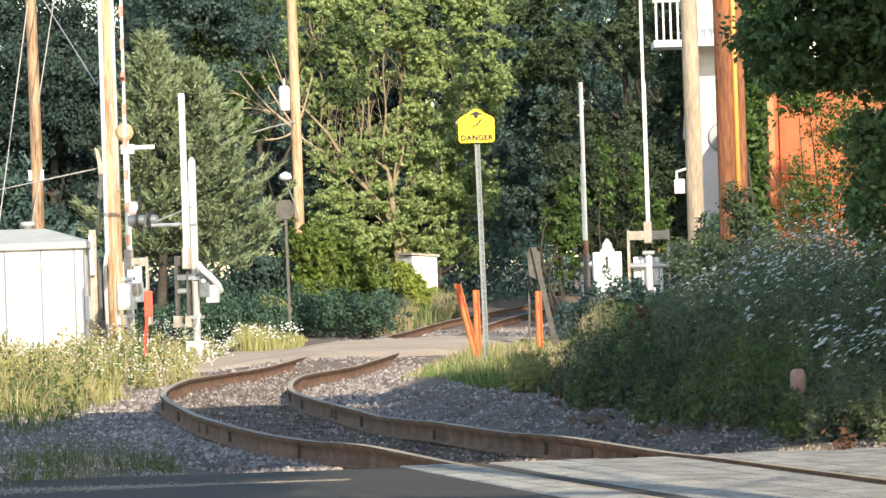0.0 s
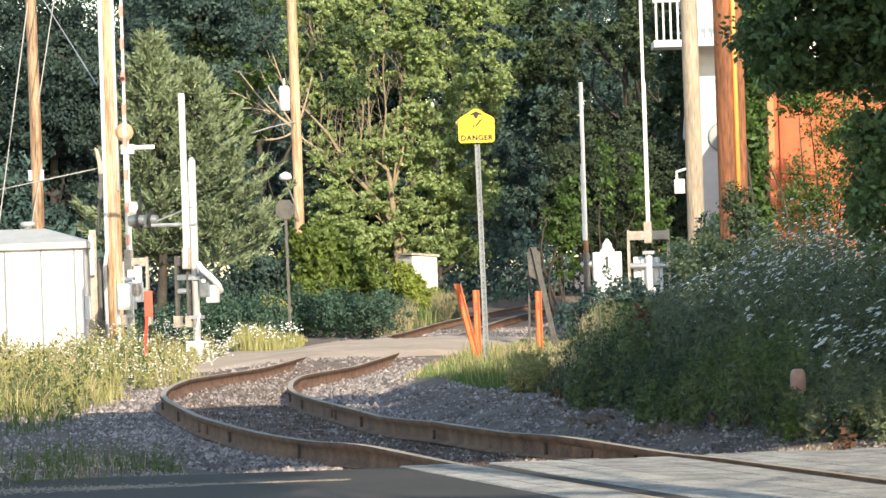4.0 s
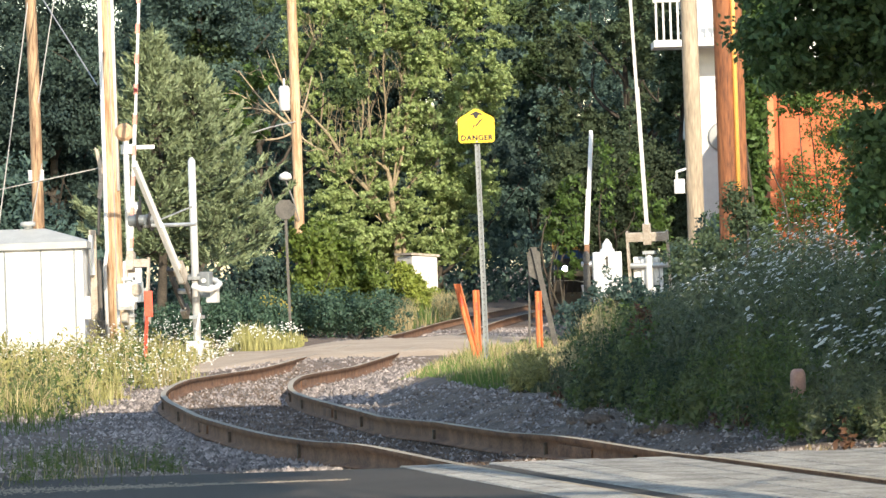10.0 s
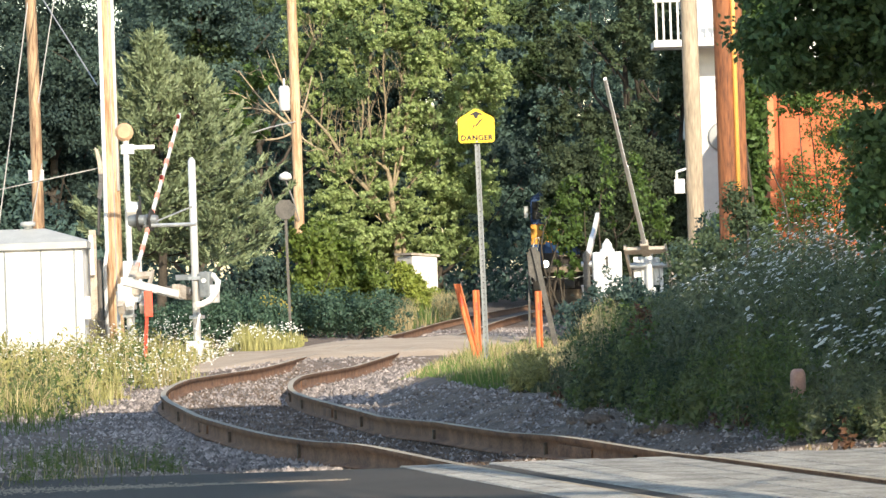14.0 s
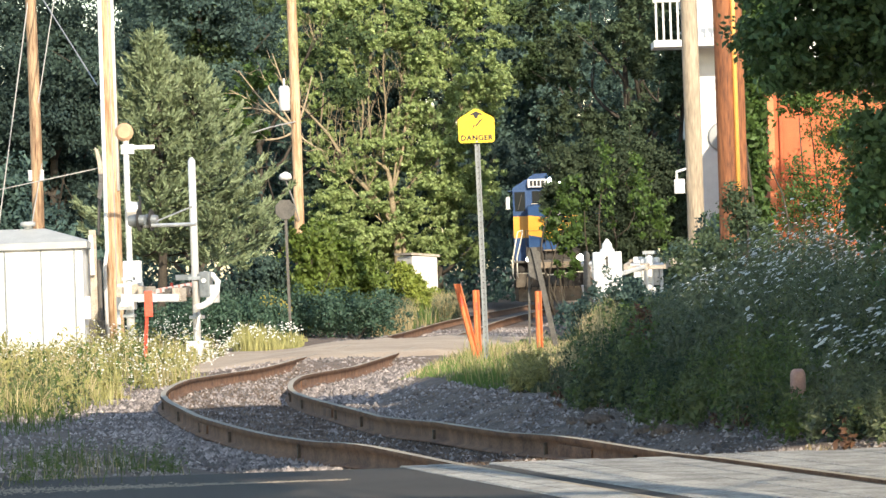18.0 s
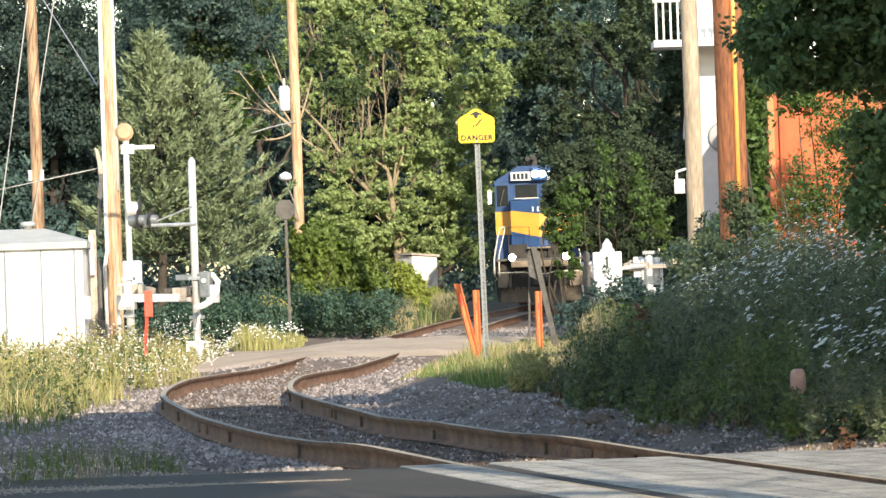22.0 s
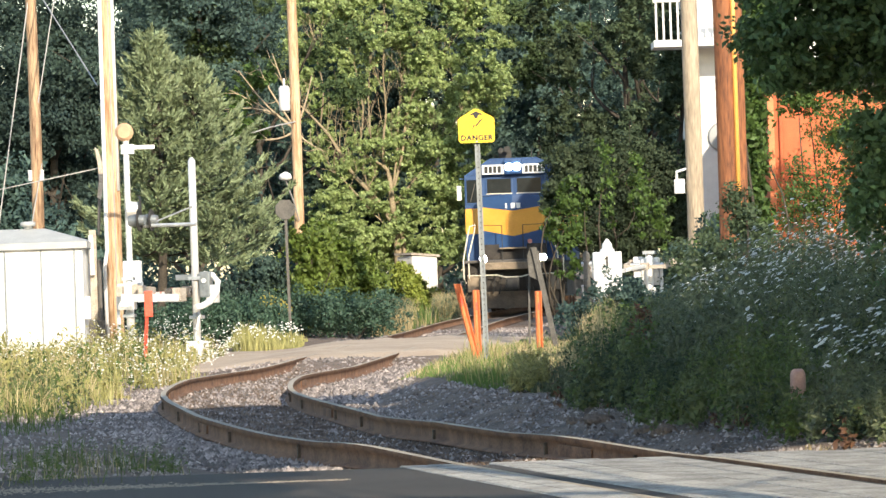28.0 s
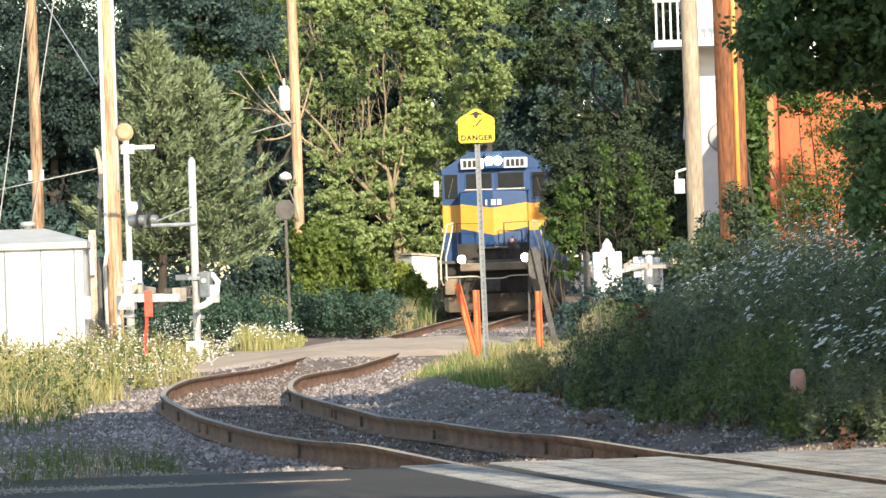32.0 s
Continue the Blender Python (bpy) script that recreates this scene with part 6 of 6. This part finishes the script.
blades("verge_grass", x, y, rs.uniform(0.05, 0.34, len(x)) * (1 + 0.4 * patch(x, y, 1.9)) * np.clip((x + 4.8) * 2.5, 0.3, 1) * np.clip((-2.8 - x) * 2.5, 0.3, 1), M["grass"], "sunlit grass beyond the far road", "grass", 0.024)
x, y = area(200, -4.5, -3.05, 79.5, 86)
umbels("daisies", x, y, lie(x, y) + rs.uniform(0.18, 0.48, len(x)), rs.uniform(0.025, 0.05, len(x)), M["petal"], "white daisies beyond the far road", "flowers", (-0.1, -0.6, 0.6))
# strip of grass right of the track, by the sign
by_sign = lambda x, y: (off(x, y) > 1.9 + 0.2 * patch(x, y)) & (y > np.where(x < 0.37, 42.6 - 11.0 * (x - 0.37), 42.4)) & (x < 0.9 + (y - 42) * 0.05)
x, y = area(15000, -1.2, 2.2, 42, 66, by_sign)
h = rs.uniform(0.03, 0.14, len(x)) * (1 + 0.3 * patch(x, y, 2.4))
k = (rs.uniform(0, 1, len(x)) < 0.5) & (y > 46.5)
blades("dry_grass", x[k], y[k], h[k] * 1.2, M["straw"], "short straw-coloured grass round the sign post", "grass", 0.010, 0.7)
x, y, h = x[~k], y[~k], h[~k]
blades("verge_grass", x, y, h, M["lawn"], "short green grass before the sign post", "grass", 0.012, 0.8)
x, y = area(9000, -1.2, 2.2, 41, 54, by_sign)
blades("verge_grass", x, y, rs.uniform(0.03, 0.13, len(x)) * (1 + 0.35 * patch(x, y, 2.0)), M["lawn"], "short green grass round the sign post", "grass", 0.010, 0.8)
x, y = area(420, 0.2, 1.35, 42.5, 56, lambda x, y: by_sign(x, y) & (patch(x, y, 2.2) > 0.2))
blades("tall_grass", x, y, rs.uniform(0.2, 0.48, len(x)), M["grass"], "taller seeding grass round the sign post", "grass", 0.009, 0.7)
x, y = area(90, 0.66, 1.06, 40.6, 43.2)
plants("grass_tuft", x, y, rs.uniform(0.12, 0.42, len(x)), rs.uniform(0.012, 0.02, len(x)), "grass", "soft yellow-green tuft at the bank's edge", "grass", per=60, long=5.0)
# bank of weeds and white umbels on the right
FOOT_Y, FOOT_X = [25.6, 27.5, 29.0, 31.5, 34.3, 37, 42, 50, 66], [3.5, 2.8, 2.3, 1.9, 1.55, 1.0, 0.95, 1.1, 1.5]
edge = lambda x, y: (x > np.interp(y, FOOT_Y, FOOT_X) + 0.13 * patch(x, y, 1.4)) & (y > 25.8)
PROF_A, PROF_Z = np.array([0.9, 1.15, 1.3, 1.5, 1.7, 2.2, 2.7, 3.1, 4.7, 7.0]), np.array([-0.12, 0.25, 0.5, 0.85, 0.98, 0.95, 1.22, 1.48, 1.8, 2.1])


def hgt(x, y):
    """How high the weeds of the bank grow."""
    p = np.interp(x / y * 42.0, PROF_A, PROF_Z)
    top = np.where(y > 42, 1.33 + (p - 1.33) * y / 42.0, p * np.clip((y - 24.5) / 16.0, 0.1, 1))
    return np.clip(top - lie(x, y), 0.08, 1.7) * (0.82 + 0.11 * patch(x, y, 1.3) + 0.08 * patch(y, x, 3.7))


x, y = area(2900, 0.7, 8.0, 26, 67, edge)
x2, y2 = area(1500, 0.7, 5.0, 26, 42, edge)
x, y = np.concatenate([x, x2]), np.concatenate([y, y2])
h = hgt(x, y) * rs.uniform(0.55, 1.12, len(x))
h = np.where((np.abs(x / y - 0.0885) < 0.0065) & (y < 30.7), np.minimum(h, 0.34), h)
kind_of = patch(x, y, 1.3) + 0.8 * rs.normal(size=len(x))
a42 = x / y * 42.0
high = (a42 > 2.2) & (kind_of > -0.4) & ((y > 36) | (a42 > 3.8))
wisp = a42 < 1.3
leaf_size = rs.uniform(0.015, 0.038, len(x)) * (0.4 + y / 55.0)
for sel, mat, label, long in ((high & ~wisp, "sage", "grey-green feathery wild carrot plants on the bank", 2.8), (wisp, "sage", "wispy grey-green weeds at the bank's edge", 4.5), (~high & ~wisp & (kind_of > 0.6), "weed", "brighter green leafy weeds on the bank", 2.0), (~high & ~wisp & (kind_of > -0.7) & (kind_of <= 0.6), "weed_dark", "dense dark green weeds on the bank beside rails", 2.4), (~high & ~wisp & (kind_of <= -0.7), "leaf_olive", "dark olive weeds on the bank", 2.4)):
    plants("weed_bank", x[sel], y[sel], h[sel], leaf_size[sel] * (0.7 if long > 4 else 1.0), mat, label, per=62, long=long)
# low cover between the stalks
x, y = area(38000, 0.7, 8.0, 26, 67, edge)
v, f = leaf_mesh(np.stack([x, y, lie(x, y) + hgt(x, y) * 0.6 * rs.uniform(0, 1, len(x))], -1), 0.03, np.array([[0, -0.45, 0.5]]), long=2.2)
tagged(raw("weed_bank", v, f, M["weed_dark"]), "low dark weeds under the taller stalks", "weeds", kind="stuff")
x, y = area(260, 1.0, 4.2, 27, 47, lambda x, y: (x > np.interp(y, FOOT_Y, FOOT_X) + 0.02) & (x < np.interp(y, FOOT_Y, FOOT_X) + 0.5))
plants("dead_weeds", x, y, rs.uniform(0.06, 0.28, len(x)), rs.uniform(0.02, 0.04, len(x)), "dead_leaf", "dead brown stalks along the foot of the bank", per=16, wide=0.5)
x, y = area(26, 1.75, 2.35, 42.2, 43.0)
plants("dead_weeds", x, y, hgt(x, y) * rs.uniform(0.9, 1.1, len(x)), rs.uniform(0.03, 0.05, len(x)), "dead_leaf", "reddish-brown withered weed tops on the bank", per=40, wide=0.12)
x, y = area(5200, 0.7, 8.0, 26, 67, edge)
blades("weed_stalks", x, y, hgt(x, y) * rs.uniform(0.5, 1.2, len(x)), M["weed_dark"], "upright green weed stalks on the bank", "weeds", 0.009, 0.7)
x, y = area(9500, 1.2, 8.0, 27.5, 62, lambda x, y: edge(x, y) & (x / y * 42 > 2.3 + 1.2 * rs.uniform(0, 1, len(x)) ** 2) & (patch(x, y, 0.7) > -1.1))
top = hgt(x, y) * rs.uniform(0.62, 1.14, len(x))
keep = lie(x, y) + top > 1.33 - y * np.interp(x / y * 42, [2.0, 2.8, 3.6, 4.2], [0.012, 0.017, 0.023, 0.034]) + 0.010 * y * rs.uniform(0, 1, len(x))
x, y, top = x[keep], y[keep], top[keep]
umbels("wild_carrot_flowers", x, y, lie(x, y) + top, rs.uniform(0.025, 0.075, len(x)), M["petal"], "flat white wild carrot flowers over the bank", "flowers")
x, y = area(46, 3.0, 4.0, 31, 34.5)
umbels("wild_carrot_flowers", x, y, lie(x, y) + rs.uniform(0.45, 0.85, len(x)), rs.uniform(0.05, 0.09, len(x)), M["petal"], "large white wild carrot flowers near a stone stub", "flowers")
# half-buried rocks at the foot of the bank
def boulder(x, y, r, label):
    bm = bmesh.new()
    bmesh.ops.create_icosphere(bm, subdivisions=3, radius=1.0)
    for q in bm.verts:
        n = q.co.normalized()
        k = 1 + 0.16 * math.sin(3.1 * n.x + 2.0 * n.z + x * 7) + 0.12 * math.sin(5.3 * n.y + 4.1 * n.x + y) + 0.05 * math.sin(11 * n.z + 9 * n.x)
        q.co = Vector((n.x * r * 1.35 * k, n.y * r * k, n.z * r * 0.72 * k + r * 0.3))
    ob = part("boulder", bm, M["ballast"], None, "", True)
    ob.location = (x, y, float(lie(x, y)) - 0.02)
    tagged(ob, label, "boulder")


boulder(1.30, 34.2, 0.10, "rough grey half-buried rock at the weeds' foot")
boulder(1.12, 34.7, 0.075, "small grey rock beside a larger one")
boulder(1.74, 31.9, 0.08, "dark grey rock among brown stalks")
boulder(1.62, 32.4, 0.07, "low grey rock half hidden by dead stalks")
x, y = area(520, -5.5, -2.6, 29, 37, lambda x, y: (off(x, y) < -2.0) & (x < -2.3 - 0.0 * y) & (patch(x, y) > 0.0))
blades("verge_grass", x, y, rs.uniform(0.05, 0.42, len(x)) ** 1.3, M["weed_dark"], "thin green weeds growing in gravel", "grass", 0.012)
x, y = area(5000, 0.9, 2.6, 40, 62, lambda x, y: (x / y * 42 > 0.85) & (x / y * 42 < 1.75) & (off(x, y) > 1.9))
blades("dry_grass", x, y, np.clip(hgt(x, y) * rs.uniform(0.6, 1.25, len(x)), 0.12, 1.0), M["straw"], "tall pale seeding grass at the bank's edge", "grass", 0.009, 0.3)
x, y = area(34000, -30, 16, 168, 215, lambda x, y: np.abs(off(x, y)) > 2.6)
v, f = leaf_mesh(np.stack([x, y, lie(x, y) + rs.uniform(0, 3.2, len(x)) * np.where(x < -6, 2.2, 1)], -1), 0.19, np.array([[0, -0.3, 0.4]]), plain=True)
tagged(raw("far_thicket", v, f, M["leaf_dark_haze"]), "dark thicket under the far trees", "thicket", kind="stuff")
x, y = area(3400, -2.6, 0.4, 98, 128, lambda x, y: (off(x, y) < -1.7) & (patch(x, y, 1.2) > -0.5))
blades("verge_grass", x, y, rs.uniform(0.15, 0.7, len(x)) * (1 + 0.35 * patch(x, y, 0.8)), M["weed"], "green weeds and grass beside the far track", "grass", 0.03, 0.5)
x, y = area(2400, -2.6, 0.4, 98, 128, lambda x, y: (off(x, y) < -1.7) & (patch(x, y, 0.9) > -0.3))
blades("dry_grass", x, y, rs.uniform(0.15, 0.75, len(x)) * (1 + 0.3 * patch(x, y, 0.8)), M["straw"], "tall dry grass beside the far track", "grass", 0.016)
x, y = area(420, -1.75, -0.95, 95.5, 98.5)
plants("dry_grass", x, y, rs.uniform(0.35, 0.95, len(x)), rs.uniform(0.02, 0.035, len(x)), "sage", "feathery grey-tan seeding weeds beside the far track", per=70, long=3.2)
x, y = area(1500, -1.8, -0.85, 95.0, 98.5)
blades("dry_grass", x, y, rs.uniform(0.45, 1.05, len(x)), M["straw"], "dense dry seeding grass beside the far track", "grass", 0.009, 0.5)
x, y = area(1500, -0.25, 0.45, 114, 120)
blades("dry_grass", x, y, rs.uniform(0.4, 1.0, len(x)), M["straw"], "pale dry grass below the concrete block", "grass", 0.010, 0.5)
x, y = area(260, -0.3, 0.4, 114, 120)
plants("dry_grass", x, y, rs.uniform(0.3, 0.85, len(x)), rs.uniform(0.025, 0.04, len(x)), "sage", "feathery tan weeds below the concrete block", per=60, long=3.2)
x, y = area(34, 2.45, 3.15, 30.5, 34.5)
x, y = x[np.abs(x / y - 0.0885) > 0.007], y[np.abs(x / y - 0.0885) > 0.007]
plants("tall_weeds", x, y, rs.uniform(0.3, 0.75, len(x)), rs.uniform(0.02, 0.035, len(x)), "weed", "upright bright green leafy weeds on the bank", per=80, long=3.0, wide=0.13)
x, y = area(500, 2.55, 3.3, 31.5, 36.5)
blades("tall_grass", x, y, rs.uniform(0.25, 0.62, len(x)), M["weed"], "tufts of tall bright green grass on the bank", "grass", 0.012, 0.4)
x, y = area(60, -3.2, -1.95, 24.9, 29.0, lambda x, y: patch(x, y, 2.0) > -0.4)
plants("roadside_weeds", x, y, rs.uniform(0.08, 0.26, len(x)), rs.uniform(0.007, 0.013, len(x)), "weed", "small leafy weeds in gravel by the road", per=46, long=3.4, wide=0.3)
x, y = area(380, -3.2, -1.9, 24.8, 30.0, lambda x, y: patch(x, y, 2.0) > -0.3)
blades("roadside_grass", x, y, rs.uniform(0.05, 0.24, len(x)), M["weed_dark"], "thin green grass in gravel by the road", "grass", 0.006, 0.8)
x, y = area(110, -3.1, -1.9, 24.8, 28.5, lambda x, y: patch(x, y, 2.0) > -0.2)
blades("dry_grass", x, y, rs.uniform(0.1, 0.28, len(x)), M["straw"], "pale seeding grass stalks by the road", "grass", 0.004, 0.6)
x, y = area(380, -5.4, -3.9, 38.5, 44.5, lambda x, y: patch(x, y, 1.8) > -0.4)
blades("roadside_grass", x, y, rs.uniform(0.08, 0.42, len(x)), M["weed"], "green grass clump beside the gravel", "grass", 0.008, 0.8)
tuft = thing("dry_tuft", 2.52, 27.4, float(lie(2.52, 27.4)) + 0.01, "small heap of broken straw on bare ground", "straw")
bm = bmesh.new()
for i in range(26):
    a = rs.uniform(0, 6.28)
    r = rs.uniform(0.06, 0.2)
    tube(bm, [(0.4 * r * math.cos(a), 0.4 * r * math.sin(a), 0.0), (r * math.cos(a) * 0.8, r * math.sin(a) * 0.6, rs.uniform(0.05, 0.13)), (r * math.cos(a), r * math.sin(a), 0.005)], 0.003, 4)
part("stalk", bm, M["straw"], tuft)
stub = part("concrete_stub", Tube([(2.71, 30.6, 0.0), (2.71, 30.6, 0.43), (2.71, 30.6, 0.46), (2.71, 30.6, 0.475)], [0.062, 0.06, 0.05, 0.03], 14), M["pink_stone"], None, "", True)
tagged(stub, "short pinkish stone marker stub among weeds", "marker stub")
x, y = area(110, -4.15, -3.45, 88.6, 89.6)
umbels("goldenrod_flowers", x, y, 0.72 + 0.10 * rs.normal(size=len(x)) - 0.25 * (x + 3.85), rs.uniform(0.02, 0.05, len(x)), M["petal_gold"], "golden-yellow flower heads over dark weeds", "flowers", (0, -0.8, 0.4))


def ride(d):
    """Where the locomotive's front stands when it has come to d along the line: its trucks sit on the rails."""
    a, b = d + 3.6, d + 16.2
    pa, pb = Vector((line_x(a), a, level(a))), Vector((line_x(b), b, level(b)))
    yaw = math.degrees(math.atan2(-(pb.x - pa.x), pb.y - pa.y))
    u = (pb - pa).normalized()
    p = pa - u * 3.6
    return pose(p.x, p.y, p.z, 0, 0, yaw)


def motions():
    """The locomotive rolls up and slows; the four gate arms come down."""
    run = [(0.0, 216.0), (3.5, 197.8), (7.0, 180.0), (8.0, 175.1), (9.0, 170.3), (10.0, 166.0), (11.0, 162.0), (13.0, 155.4), (14.5, 150.6), (17.0, 143.6), (18.0, 141.0), (20.0, 136.5), (23.0, 130.0), (25.0, 126.2), (28.0, 120.1), (30.0, 116.0), (32.0, 112.3)]
    walk(loco, [(t, ride(d)) for t, d in run])

    def swing(arm, rows):
        z = arm.location.z
        walk(arm, [(t, pose(0, 0, z, 0, -a, 0)) for t, a in rows])

    swing(arm_a, [(0, 90), (5.5, 90), (6, 85.5), (6.5, 78), (7, 70.5), (7.5, 67), (8, 62), (9, 53), (10, 41), (11, 33), (12, 25), (13, 12.7), (14, 5.5), (14.5, 2.8), (16, 0.8), (17, 0.8), (32, 0.8)])
    swing(arm_b, [(0, 90), (5.5, 90), (6.5, 87.5), (7.5, 84), (9, 77.5), (10, 73.5), (11, 68), (12, 59.5), (13, 48), (14, 33.8), (14.5, 28), (16.5, 10.2), (17, 7.8), (17.5, 5.1), (18, 1.6), (18.5, -1.7), (19, 0.1), (20, 3.5), (21, 1.6), (22, -1.3), (23, 2.2), (24, 0.1), (25, -0.2), (28, 0.2), (30, 0.1), (32, -0.5)])
    swing(arm_c, [(0, 90), (5.5, 90), (6, 86), (7, 77), (8, 66), (9, 56), (10, 48), (11, 40), (12, 33), (13, 24.5), (14, 16), (14.5, 10.5), (16.5, -6), (17, -6.5), (32, -6.5)])
    swing(arm_d, [(0, 90), (5.5, 90), (6.5, 87.5), (7.5, 84), (9, 77.5), (10, 73), (11, 65), (12, 55.5), (13, 45.4), (14, 31.5), (14.5, 25.8), (16.5, 6.2), (17, 3.4), (17.5, 0.5), (18, -1.8), (18.5, -3.0), (19, -1.9), (20, 0.2), (21, 0.6), (22, -0.5), (23, -0.3), (24, -1.0), (25, -1.2), (28, -1.2), (32, -1.2)])


motions()
